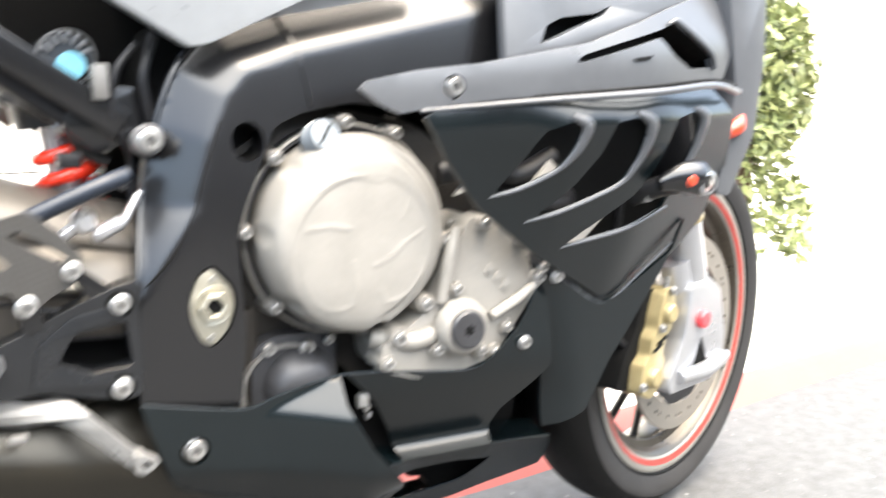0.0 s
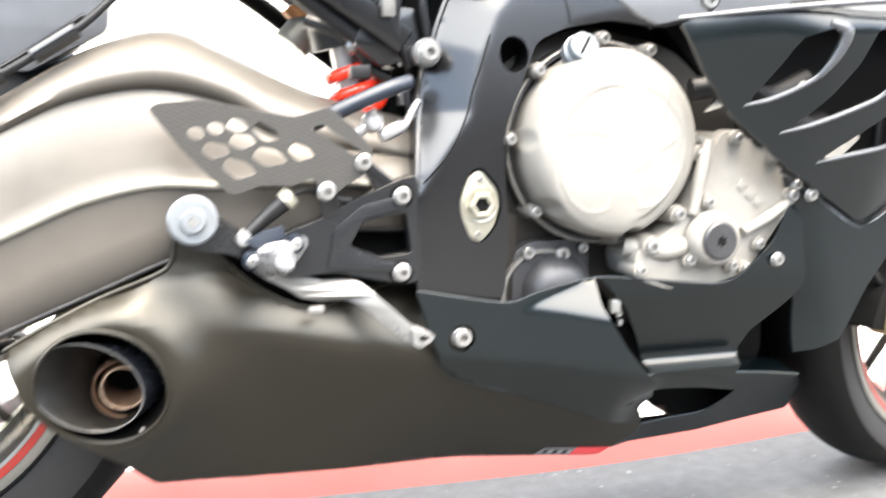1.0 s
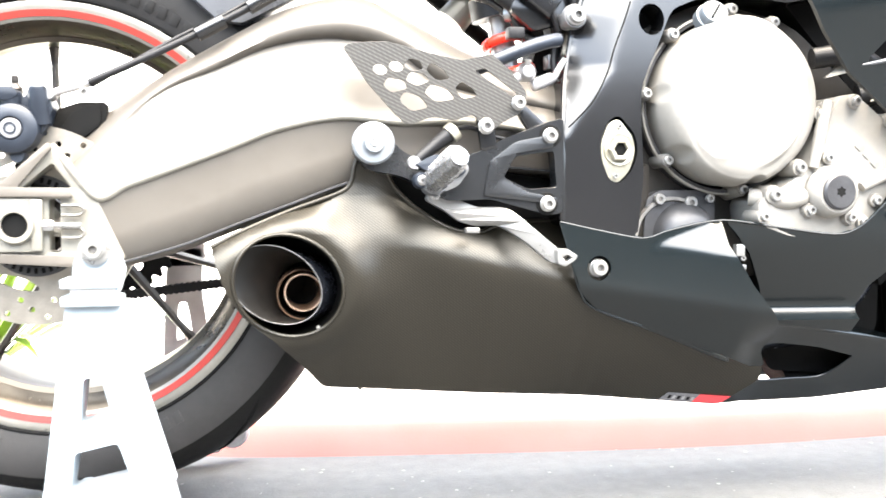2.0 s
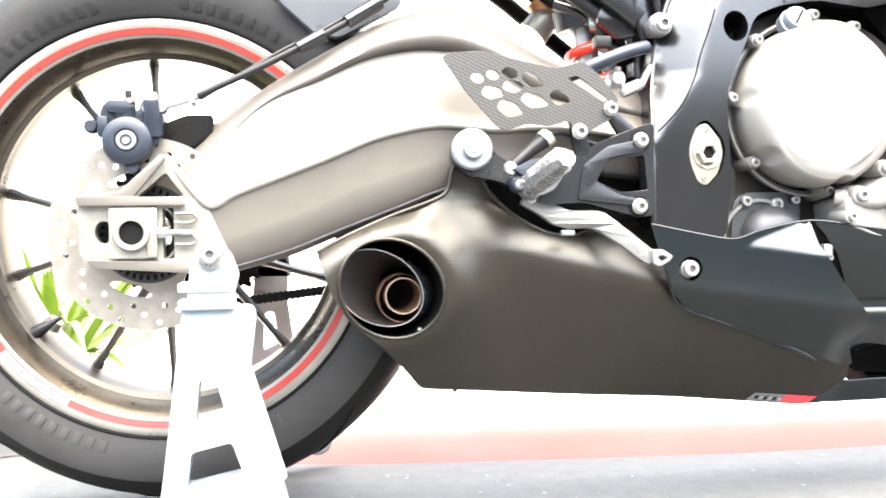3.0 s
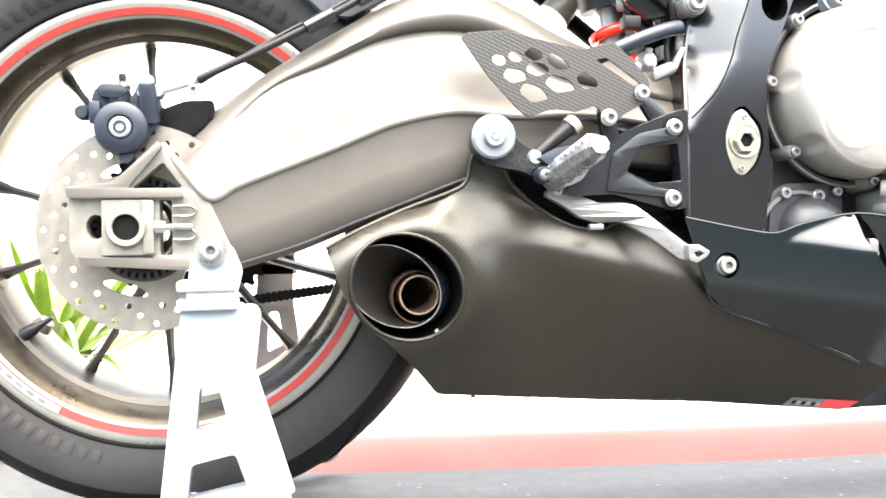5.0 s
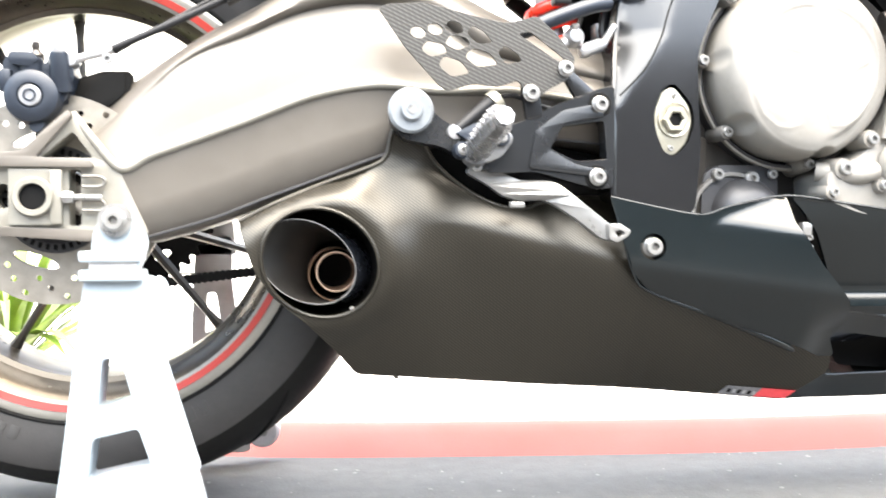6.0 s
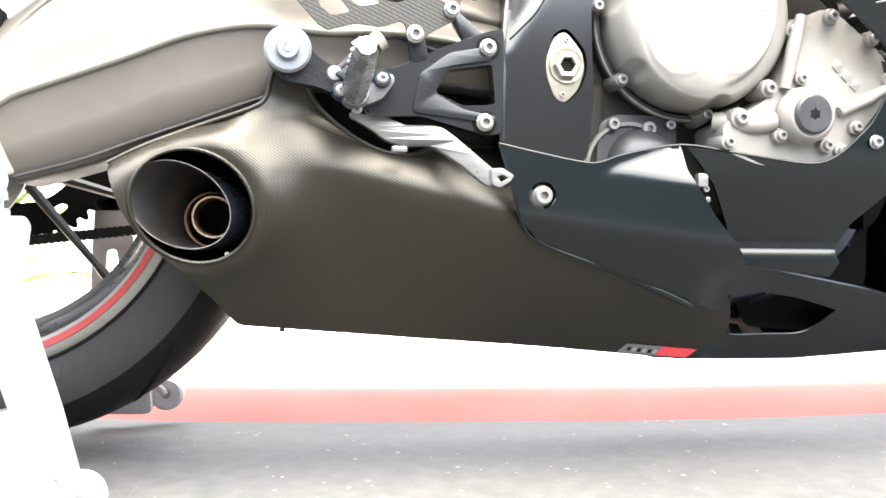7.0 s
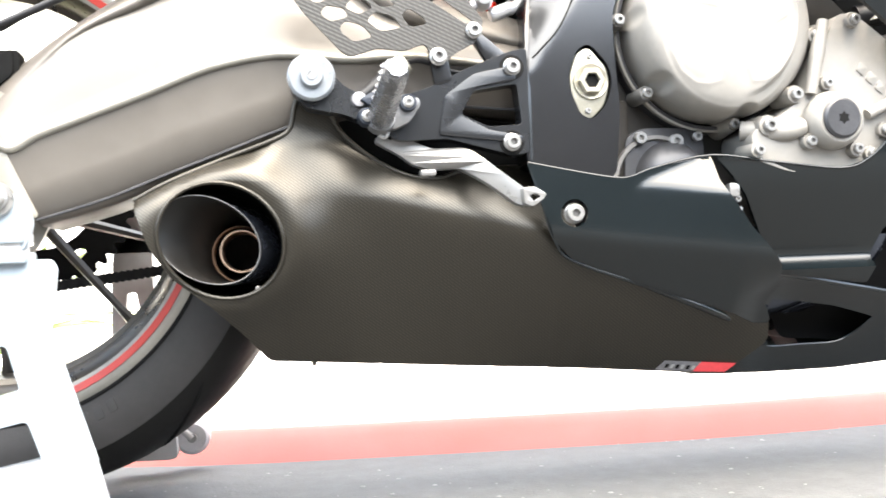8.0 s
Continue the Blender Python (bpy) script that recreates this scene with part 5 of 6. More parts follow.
tagged(sf, "matte dark side fairing with three slanted vents")
panel = rounded([(0.836, 0.638), (0.864, 0.589), (0.902, 0.542), (0.989, 0.480), (1.110, 0.411), (1.130, 0.409), (1.185, 0.424), (1.255, 0.450), (1.300, 0.490), (1.315, 0.560), (1.285, 0.630), (1.250, 0.662), (1.211, 0.661), (1.090, 0.655), (0.949, 0.647)], 0.006, 3)
v1 = rounded([(0.915, 0.553), (0.930, 0.570), (0.950, 0.598), (0.960, 0.618), (0.996, 0.629), (1.005, 0.622), (0.998, 0.594), (0.986, 0.578), (0.948, 0.560)], 0.004)
v2 = rounded([(0.963, 0.523), (0.990, 0.540), (1.014, 0.562), (1.036, 0.592), (1.048, 0.626), (1.084, 0.632), (1.096, 0.624), (1.093, 0.586), (1.081, 0.561), (1.050, 0.547), (1.000, 0.531)], 0.004)
v3 = rounded([(1.020, 0.489), (1.058, 0.513), (1.104, 0.542), (1.128, 0.573), (1.144, 0.628), (1.180, 0.634), (1.204, 0.632), (1.204, 0.596), (1.194, 0.565), (1.176, 0.522), (1.113, 0.504), (1.065, 0.496)], 0.004)
part("vented_panel", sheet(panel, flank_y, 0.006, [v1, v2, v3], 0.014), M_FAIR, sf, angle=30)
# lower lips and rounded gill fins, their lit edges put into a paler grey
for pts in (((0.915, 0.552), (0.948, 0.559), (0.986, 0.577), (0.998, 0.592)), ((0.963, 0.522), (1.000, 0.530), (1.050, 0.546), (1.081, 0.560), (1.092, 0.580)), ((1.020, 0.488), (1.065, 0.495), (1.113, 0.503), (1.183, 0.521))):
    part("vent_lip", tube([(x, flank_y(x, z) + 0.001, z) for x, z in pts], [0.0015] + [0.0028] * (len(pts) - 1), 8, 4), M_STRIP, sf, "vent lip, paler grey for its lit edge")
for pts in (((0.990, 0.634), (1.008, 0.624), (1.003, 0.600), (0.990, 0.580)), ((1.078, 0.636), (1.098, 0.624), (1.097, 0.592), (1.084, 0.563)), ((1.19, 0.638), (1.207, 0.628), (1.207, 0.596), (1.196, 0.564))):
    part("vent_fin", tube([(x, flank_y(x, z) - 0.0005, z) for x, z in pts], [0.0030, 0.0070, 0.0052, 0.0030], 12, 5, 0.7), M_STRIP, sf, "rounded gill fin, paler grey for its lit face")
# Paler than the panel: the light on the shoulder is in its colour.
part("top_edge", tube([(0.836, -0.234, 0.640), (0.949, -0.266, 0.649), (1.090, -0.284, 0.657), (1.21, -0.254, 0.664), (1.29, -0.22, 0.655)], [0.002, 0.003, 0.004, 0.004, 0.004], 10, 4), M_STRIP, sf, "shoulder line, paler grey for its lit band")
part("shoulder_seam", tube([(0.949, -0.262, 0.6530), (1.090, -0.276, 0.6625), (1.21, -0.250, 0.6695), (1.28, -0.222, 0.6640)], 0.0022, 8, 4), M_VOID, sf, "dark seam above the shoulder")
for pts in (((0.912, 0.545), (0.945, 0.572), (0.975, 0.597), (0.988, 0.582), (0.955, 0.556)), ((0.960, 0.515), (1.000, 0.545), (1.045, 0.580), (1.060, 0.560), (1.010, 0.528)), ((1.018, 0.481), (1.055, 0.510), (1.085, 0.528), (1.100, 0.512), (1.060, 0.490))):
    part("cooler_edge", sheet(rounded(list(pts), 0.004), lambda x, z: flank_y(x, z) + 0.022 + 0.9 * (z - 0.50), 0.006, bevel=0.002), M_ENGINE, sf, "pale metal cooler edge behind the vent")
part("inner_hose", tube([(0.90, -0.16, 0.57), (0.95, -0.17, 0.575), (1.00, -0.16, 0.56), (1.06, -0.15, 0.58)], 0.013, 12), M_BLACK, bike, "dark rubber hose behind the vents")
part("inner_hose", tube([(0.96, -0.165, 0.525), (1.01, -0.175, 0.53), (1.06, -0.165, 0.525), (1.09, -0.14, 0.53)], 0.013, 12), M_BLACK, bike, "dark rubber hose behind the vents")
part("inner_hose", tube([(1.03, -0.16, 0.485), (1.07, -0.17, 0.492), (1.10, -0.15, 0.48)], 0.011, 12), M_BLACK, bike, "dark rubber hose behind the vents")
low = rounded([(0.994, 0.478), (1.100, 0.410), (1.128, 0.412), (1.225, 0.462), (1.246, 0.505), (1.215, 0.450), (1.124, 0.334), (1.094, 0.273), (1.041, 0.256), (1.036, 0.314), (1.018, 0.398), (1.002, 0.445)], 0.004, 2)
part("lower_panel", sheet(low, lambda x, z: -0.198 + 0.06 * soft(x - 1.06, 0.03) + 0.12 * soft(0.36 - z, 0.03) + 14 * max(0.0, 1.078 - max(0.0, z - 0.30) * 0.25 - x) ** 2, 0.005, (), 0.016), M_FAIR, sf, angle=30)
part("lower_edge", tube([(0.990, -0.202, 0.478), (1.04, -0.200, 0.447), (1.098, -0.196, 0.410), (1.126, -0.194, 0.412), (1.175, -0.19, 0.440), (1.225, -0.185, 0.468)], 0.0018, 8, 4), M_GREYP, sf)
bolt(sf, 1.030, -0.203, 0.450, 0.007)
bolt(sf, 1.012, -0.200, 0.462, 0.006)
up = new("upper_fairing")
up.parent = bike
tagged(up, "grey upper fairing strip with an air slot")
def strip_y(x, z):
    return -0.205 - 0.05 * soft(x - 0.90, 0.03) + 0.36 * soft(z - 0.672 - 0.10 * (x - 0.86), 0.010) + 0.30 * soft(x - 1.14, 0.05)


part("strip", sheet(rounded([(0.776, 0.665), (0.817, 0.673), (0.851, 0.679), (0.921, 0.686), (1.060, 0.709), (1.20, 0.753), (1.32, 0.785), (1.34, 0.74), (1.300, 0.668), (1.21, 0.664), (1.09, 0.658), (0.95, 0.650), (0.856, 0.642), (0.825, 0.636), (0.803, 0.645)], 0.004, 2), strip_y, 0.006, [rounded([(1.038, 0.687), (1.045, 0.695), (1.107, 0.711), (1.170, 0.726), (1.200, 0.735), (1.262, 0.700), (1.270, 0.684), (1.225, 0.682), (1.190, 0.698), (1.168, 0.717), (1.107, 0.702), (1.053, 0.689)], 0.003), ring2(0.886, 0.662, 0.013, n=20)], 0.012), M_STRIP, up, angle=26)
# Near-black backing: the air slot's shade is put into its colour.
part("slot_back", sheet(rounded([(1.02, 0.68), (1.08, 0.712), (1.20, 0.745), (1.33, 0.775), (1.35, 0.69), (1.28, 0.665), (1.20, 0.67), (1.08, 0.68)], 0.003), -0.165, 0.03), M_VOID, up)
bolt(up, 0.889, -0.203, 0.662, 0.0105)
part("duct", ribbon([(1.196, strip_y(1.196, 0.736) - 0.001, 0.736), (1.232, strip_y(1.232, 0.717) - 0.001, 0.717), (1.266, strip_y(1.266, 0.698) - 0.001, 0.698)], [(1.190, -0.165, 0.728), (1.228, -0.160, 0.708), (1.262, -0.155, 0.690)], 0.003), M_VOID, up, "black air duct wall")
part("duct_frame", tube([(1.186, strip_y(1.186, 0.731) - 0.002, 0.733), (1.200, strip_y(1.200, 0.735) - 0.004, 0.737), (1.232, strip_y(1.232, 0.718) - 0.004, 0.720), (1.266, strip_y(1.266, 0.700) - 0.004, 0.701), (1.276, strip_y(1.276, 0.684) - 0.003, 0.683)], [0.0018, 0.0034, 0.0040, 0.0040, 0.0030], 10, 4), M_STRIP, up, "grey duct rim")
part("notch", sheet(rounded([(1.118, 0.693), (1.150, 0.697), (1.145, 0.692), (1.124, 0.689)], 0.001), lambda x, z: strip_y(x, z) - 0.001, 0.001), M_VOID, up, "dark moulded notch")
part("tank_cover", sheet(rounded([(0.965, 0.688), (1.060, 0.700), (1.200, 0.742), (1.300, 0.775), (1.290, 0.860), (0.985, 0.860)], 0.006), lambda x, z: -0.186 + 0.30 * soft(z - 0.712, 0.01), 0.012, [rounded([(1.012, 0.707), (1.022, 0.727), (1.046, 0.737), (1.096, 0.743), (1.120, 0.753), (1.108, 0.742), (1.072, 0.729), (1.036, 0.715)], 0.003)], bevel=0.002), M_STRIP, up, "light grey tank side cover with a black slot")
# Near-black backing added for the shade in the tank cover's slot.
part("slot_back", sheet(rounded([(0.995, 0.695), (1.01, 0.735), (1.05, 0.75), (1.17, 0.765), (1.16, 0.74), (1.06, 0.705)], 0.003), -0.150, 0.01), M_VOID, up)
part("nose_side", sheet(rounded([(1.30, 0.80), (1.37, 0.79), (1.375, 0.694), (1.365, 0.60), (1.325, 0.520), (1.300, 0.525), (1.318, 0.59), (1.325, 0.66)], 0.008), -0.185, 0.05, bevel=0.005), M_STRIP, up)
ti = new("turn_signal")
ti.parent = bike
tagged(ti, "small dark front turn signal with amber lens")
part("stalk", tube([(1.130, -0.215, 0.538), (1.140, -0.245, 0.550), (1.155, -0.262, 0.556)], [0.013, 0.012, 0.013], 12), M_BLACK, ti)
part("lamp_body", tube([(1.125, -0.262, 0.556), (1.150, -0.268, 0.562), (1.175, -0.268, 0.560), (1.196, -0.264, 0.552)], [0.008, 0.018, 0.021, 0.011], 16, 4, 0.8), M_FRAME, ti)
part("lens", lathe([(0.0, -0.006), (0.0055, -0.004), (0.007, 0.0)], (1.154, -0.281, 0.560), 16), M_ORANGE, ti, "amber lens")
part("lens_rim", lathe([(0.010, -0.004), (0.013, -0.003), (0.014, 0.003)], (1.180, -0.280, 0.556), 16), M_ALU, ti)
bolt(ti, 1.134, -0.233, 0.540, 0.008)
part("nose_light", tube([(1.305, -0.185, 0.60), (1.330, -0.185, 0.610), (1.345, -0.175, 0.625)], [0.008, 0.012, 0.008], 12), M_ORANGE, up, "orange-red nose marker")

# ---- foot-rest bracket, heel plate, brake lever
br = new("footrest_bracket")
br.parent = bike
tagged(br, "dark triangular footrest bracket bolted to the frame")
part("casting", sheet(rounded([(0.578, 0.490), (0.577, 0.380), (0.560, 0.378), (0.491, 0.396), (0.440, 0.394), (0.420, 0.408), (0.386, 0.422), (0.350, 0.428), (0.334, 0.448), (0.338, 0.470), (0.365, 0.474), (0.388, 0.450), (0.423, 0.432), (0.477, 0.450), (0.511, 0.467), (0.560, 0.486)], 0.006), -0.166, 0.022, [rounded([(0.506, 0.421), (0.520, 0.445), (0.566, 0.452), (0.570, 0.410), (0.535, 0.408)], 0.004)], bevel=0.0055, seg=1), M_BRACKET, br, angle=18)
part("inner_dish", sheet(rounded([(0.482, 0.400), (0.490, 0.440), (0.520, 0.462), (0.56, 0.470), (0.566, 0.456), (0.52, 0.448), (0.504, 0.420), (0.535, 0.404), (0.57, 0.398), (0.57, 0.390)], 0.004), -0.1685, 0.004, bevel=0.0015), M_BRACKET, br)
# Flat near-black discs: recess shade painted round the bolts, nothing is cut.
for p in ((0.561, -0.1662, 0.469), (0.558, -0.1662, 0.391)):
    part("bolt_recess", lathe([(0.0, -0.0004), (0.0128, -0.0004), (0.0132, 0.0)], p, 24), M_VOID, br)
bolt(br, 0.561, -0.167, 0.469, 0.0085)
bolt(br, 0.558, -0.169, 0.391, 0.0085)
part("peg_washer", lathe([(0.0, -0.014), (0.010, -0.014), (0.0115, -0.012), (0.0118, -0.008), (0.021, -0.008), (0.0235, -0.005), (0.0235, 0.0)], (0.355, -0.172, 0.457), 40), M_ZINC, br, "large pale round bolt washer")
part("peg_hex", lathe([(0.0, -0.0006), (0.0048, -0.0006), (0.005, 0.0)], (0.355, -0.1862, 0.457), 6), M_STEEL, br)
heel = new("heel_guard")
heel.parent = bike
tagged(heel, "carbon heel guard plate with oval cut-outs")
hp = rounded([(0.322, 0.561), (0.330, 0.566), (0.370, 0.569), (0.423, 0.557), (0.456, 0.551), (0.490, 0.560), (0.515, 0.538), (0.532, 0.516), (0.524, 0.494), (0.503, 0.483), (0.484, 0.468), (0.470, 0.492), (0.449, 0.484), (0.422, 0.487), (0.394, 0.478), (0.385, 0.484), (0.350, 0.522)], 0.005)
ovals = [ring2(0.363, 0.538, 0.008, 0.006, 12, -10), ring2(0.381, 0.542, 0.008, 0.006, 12, -10), rounded([(0.389, 0.543), (0.396, 0.552), (0.408, 0.549), (0.412, 0.540), (0.400, 0.537)], 0.004), rounded([(0.366, 0.521), (0.372, 0.530), (0.390, 0.527), (0.394, 0.518), (0.376, 0.513)], 0.004), rounded([(0.391, 0.527), (0.397, 0.537), (0.413, 0.535), (0.419, 0.527), (0.404, 0.521)], 0.004), rounded([(0.414, 0.539), (0.420, 0.548), (0.434, 0.541), (0.442, 0.530), (0.426, 0.528)], 0.004),
         rounded([(0.384, 0.505), (0.390, 0.515), (0.408, 0.510), (0.418, 0.498), (0.398, 0.493)], 0.005), rounded([(0.412, 0.514), (0.420, 0.524), (0.438, 0.520), (0.448, 0.508), (0.426, 0.504)], 0.005), rounded([(0.447, 0.520), (0.455, 0.528), (0.468, 0.520), (0.474, 0.512), (0.456, 0.508)], 0.004), rounded([(0.470, 0.540), (0.482, 0.543), (0.520, 0.516), (0.514, 0.512)], 0.003)]
part("plate", sheet(hp, -0.172, 0.003, ovals, bevel=0.0006, seg=1), M_PLATE, heel, "woven carbon plate", angle=30)
part("plate_arm", sheet(rounded([(0.474, 0.49), (0.492, 0.49), (0.498, 0.455), (0.480, 0.45)], 0.004), -0.167, 0.008, bevel=0.002), M_FRAME, heel)
part("plate_arm", sheet(rounded([(0.510, 0.515), (0.530, 0.505), (0.562, 0.478), (0.54, 0.468)], 0.004), -0.165, 0.008, bevel=0.002), M_FRAME, heel)
bolt(heel, 0.521, -0.174, 0.505, 0.0078)
bolt(heel, 0.483, -0.174, 0.478, 0.0085)
lev = new("brake_lever")
lev.parent = bike
tagged(lev, "bare aluminium rear brake pedal")
pedal = rounded([(0.4218, 0.4034), (0.4304, 0.3973), (0.453, 0.3964), (0.4756, 0.3871), (0.5044, 0.3871), (0.5136, 0.3844), (0.5261, 0.374), (0.5479, 0.3526), (0.5607, 0.3399), (0.5678, 0.3399), (0.5631, 0.3218), (0.5525, 0.3259), (0.5307, 0.3467), (0.5127, 0.3601), (0.5024, 0.3658), (0.4756, 0.3653), (0.4563, 0.3705), (0.4412, 0.3818), (0.4175, 0.3952)], 0.004)
part("arm", sheet(pedal, lambda x, z: -0.163 - 0.80 * soft(x - 0.505, 0.02), 0.013, bevel=0.003, seg=3), M_LEVER, lev)
part("toe_pad", sheet(rounded([(0.5555, 0.3405), (0.566, 0.341), (0.5775, 0.3335), (0.574, 0.328), (0.5640, 0.3215), (0.5565, 0.3245)], 0.002), lambda x, z: -0.212 - 0.25 * (x - 0.556), 0.012, [rounded([(0.5605, 0.3325), (0.567, 0.3345), (0.572, 0.331), (0.565, 0.3265)], 0.0015)], bevel=0.0015), M_LEVER, lev, "folded toe piece")
part("stop_tab", block(0.460, 0.476, -0.176, -0.166, 0.3575, 0.3640, 0.002), M_LEVER, lev)
part("footpeg", tube([(0.4205, -0.178, 0.4140), (0.4205, -0.198, 0.4172), (0.4205, -0.230, 0.4222), (0.4205, -0.270, 0.4285), (0.4205, -0.300, 0.4332), (0.4200, -0.318, 0.4360)], [0.0120, 0.0140, 0.0138, 0.0126, 0.0120, 0.0085], 8, 1, smooth_line=False), M_KNURL, lev, "faceted bright alloy footpeg", angle=25)
for k in range(6):
    y = -0.214 - 0.016 * k
    z = 0.4172 + (-0.198 - y) * 0.157
    part("peg_tooth", tube([(0.4205 - 0.011, y, z + 0.0085), (0.4205 - 0.004, y, z + 0.0138), (0.4205 + 0.004, y, z + 0.0138), (0.4205 + 0.011, y, z + 0.0085)], 0.0020, 6, 1, smooth_line=False), M_KNURL, lev)
part("peg_collar", tube([(0.4215, -0.174, 0.4132), (0.4210, -0.186, 0.4152)], [0.0150, 0.0142], 16, 1), M_PEG, lev)
part("peg_clevis", sheet(rounded([(0.412, 0.424), (0.440, 0.432), (0.460, 0.436), (0.462, 0.428), (0.450, 0.411), (0.434, 0.4036), (0.424, 0.413)], 0.004), -0.181, 0.016, bevel=0.003), M_PEG, lev)
part("clevis_ear", sheet(rounded([(0.401, 0.434), (0.4195, 0.444), (0.438, 0.4475), (0.440, 0.4355), (0.412, 0.427)], 0.003), -0.184, 0.010, bevel=0.002), M_BLUEBLACK, lev)
part("clevis_slot", sheet(rounded([(0.420, 0.4285), (0.438, 0.433), (0.444, 0.430), (0.430, 0.4195)], 0.002), -0.1815, 0.001), M_VOID, lev)
for p in ((0.4074, -0.184, 0.4162), (0.4486, -0.184, 0.4297)):
    part("clevis_boss", lathe([(0.0, -0.004), (0.0080, -0.004), (0.0092, 0.0), (0.0092, 0.012)], p, 18), M_BLUEBLACK, lev)
    bolt(lev, p[0], p[1] - 0.004, p[2], 0.0052)
bolt(lev, 0.417, -0.176, 0.410, 0.006)
bolt(lev, 0.424, -0.176, 0.400, 0.005)
ms = new("brake_switch")
ms.parent = bike
tagged(ms, "black rear brake switch with cable")
part("body", tube([(0.402, -0.165, 0.436), (0.425, -0.162, 0.455), (0.450, -0.160, 0.474)], [0.006, 0.0075, 0.010], 12), M_BLACK, ms)
part("collar", tube([(0.443, -0.161, 0.468), (0.450, -0.160, 0.474)], 0.0115, 12, 2), M_BRASS, ms)
part("joint", lathe([(0.0, -0.008), (0.007, -0.007), (0.009, 0.0), (0.009, 0.006)], (0.402, -0.164, 0.436), 16), M_ALU, ms)
part("cable", tube([(0.452, -0.158, 0.476), (0.47, -0.155, 0.478), (0.50, -0.152, 0.468), (0.53, -0.150, 0.462)], 0.0028, 8), M_BLACK, ms)

# Near-black sheets added where only shade shows behind pivot, pedal and sump.
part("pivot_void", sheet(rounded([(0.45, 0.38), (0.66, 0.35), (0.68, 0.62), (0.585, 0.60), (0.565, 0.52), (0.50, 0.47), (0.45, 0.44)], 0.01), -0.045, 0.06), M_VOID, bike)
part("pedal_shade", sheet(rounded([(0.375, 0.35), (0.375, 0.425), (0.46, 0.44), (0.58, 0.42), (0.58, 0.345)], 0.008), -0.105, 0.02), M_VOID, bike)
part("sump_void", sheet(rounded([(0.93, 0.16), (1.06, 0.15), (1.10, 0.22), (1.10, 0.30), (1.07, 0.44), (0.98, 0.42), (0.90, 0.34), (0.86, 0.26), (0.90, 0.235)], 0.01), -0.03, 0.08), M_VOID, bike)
part("tank_side", sheet(rounded([(0.60, 0.74), (0.80, 0.70), (0.98, 0.69), (1.28, 0.74), (1.34, 1.0), (0.60, 1.0)], 0.02), -0.115, 0.23, bevel=0.01), M_PANEL, bike, "grey tank shell")

# ---- shock absorber, rods, subframe
sh = new("shock_absorber")
sh.parent = bike
tagged(sh, "rear shock absorber with red coil spring")
axis0, axis1 = Vector((0.556, -0.045, 0.525)), Vector((0.528, -0.045, 0.655))
coil = []
for i in range(61):
    t = i / 60
    a = 2 * math.pi * 3.2 * t
    p = axis0 + (axis1 - axis0) * (0.12 + 0.53 * t)
    coil.append(p + Vector((0.025 * math.cos(a), 0.025 * math.sin(a), 0.004 * math.cos(a))))
part("spring", tube(coil, 0.0066, 10, 1, smooth_line=False), M_SPRING, sh, "glossy red coil spring")
part("damper", tube([axis0 - Vector((0, 0, 0.04)), axis1], 0.016, 14, 2), M_ALU, sh)
part("spring_cup", tube([axis0 + (axis1 - axis0) * 0.78, axis0 + (axis1 - axis0) * 0.98], 0.036, 20, 2), M_BLACK, sh)
part("reservoir", tube([(0.492, 0.022, 0.681), (0.516, 0.022, 0.652)], 0.0195, 20, 2), M_COPPER, sh, "copper-coloured reservoir")
part("reservoir_body", tube([(0.506, 0.020, 0.656), (0.484, 0.020, 0.630)], [0.0195, 0.0215], 20, 2), M_CREAM, sh, "pale reservoir body")
part("reservoir_cap", lathe([(0.0, -0.008), (0.011, -0.008), (0.0145, -0.004), (0.0145, 0.010)], (0.560, -0.030, 0.640), 20), M_COPPER, sh, "copper-coloured end cap")
part("link_hose", tube([(0.556, 0.05, 0.603), (0.50, 0.05, 0.645), (0.44, 0.05, 0.690), (0.36, 0.05, 0.740)], 0.011, 12, 4), M_VOID, sh, "black hose behind the spring")
part("spring_hose", tube([(0.490, -0.060, 0.652), (0.515, -0.072, 0.640), (0.540, -0.080, 0.620), (0.555, -0.080, 0.600), (0.575, -0.080, 0.590)], 0.0070, 10, 4), M_FRAME, sh, "dark hose over the spring")
part("hose_clip", lathe([(0.0072, -0.004), (0.0095, -0.004), (0.0095, 0.004), (0.0072, 0.004)], (0.536, -0.080, 0.624), 16, True, turn=pose(0, 0, 0, 0, 0, 55)), M_STEEL, sh, "bright hose clip")
part("clip_screw", tube([(0.536, -0.089, 0.631), (0.552, -0.089, 0.624)], 0.0035, 10, 1), M_STEEL, sh)
part("linkage_rod", tube([(0.474, -0.160, 0.544), (0.525, -0.160, 0.5655), (0.556, -0.156, 0.577), (0.577, -0.146, 0.583)], 0.0082, 12, 4), M_BLUEBLACK, bike, "dark blue-grey tie rod")
part("rod_joint", join(lathe([(0.0, -0.013), (0.007, -0.012), (0.0105, -0.007), (0.0115, 0.0), (0.0105, 0.007), (0.007, 0.012)], (0.537, -0.148, 0.5435), 20), tube([(0.520, -0.150, 0.533), (0.531, -0.150, 0.540)], 0.006, 10, 1)), M_ALU, bike, "pale ball joint")
part("shift_rod", tube([(0.546, -0.142, 0.5285), (0.551, -0.142, 0.5305), (0.570, -0.140, 0.5385), (0.574, -0.140, 0.5405), (0.582, -0.132, 0.550), (0.592, -0.125, 0.563)], [0.0060, 0.0078, 0.0075, 0.0045, 0.0040, 0.0038], 14, 4), M_ALU, bike, "pale sleeve on a thin rod")
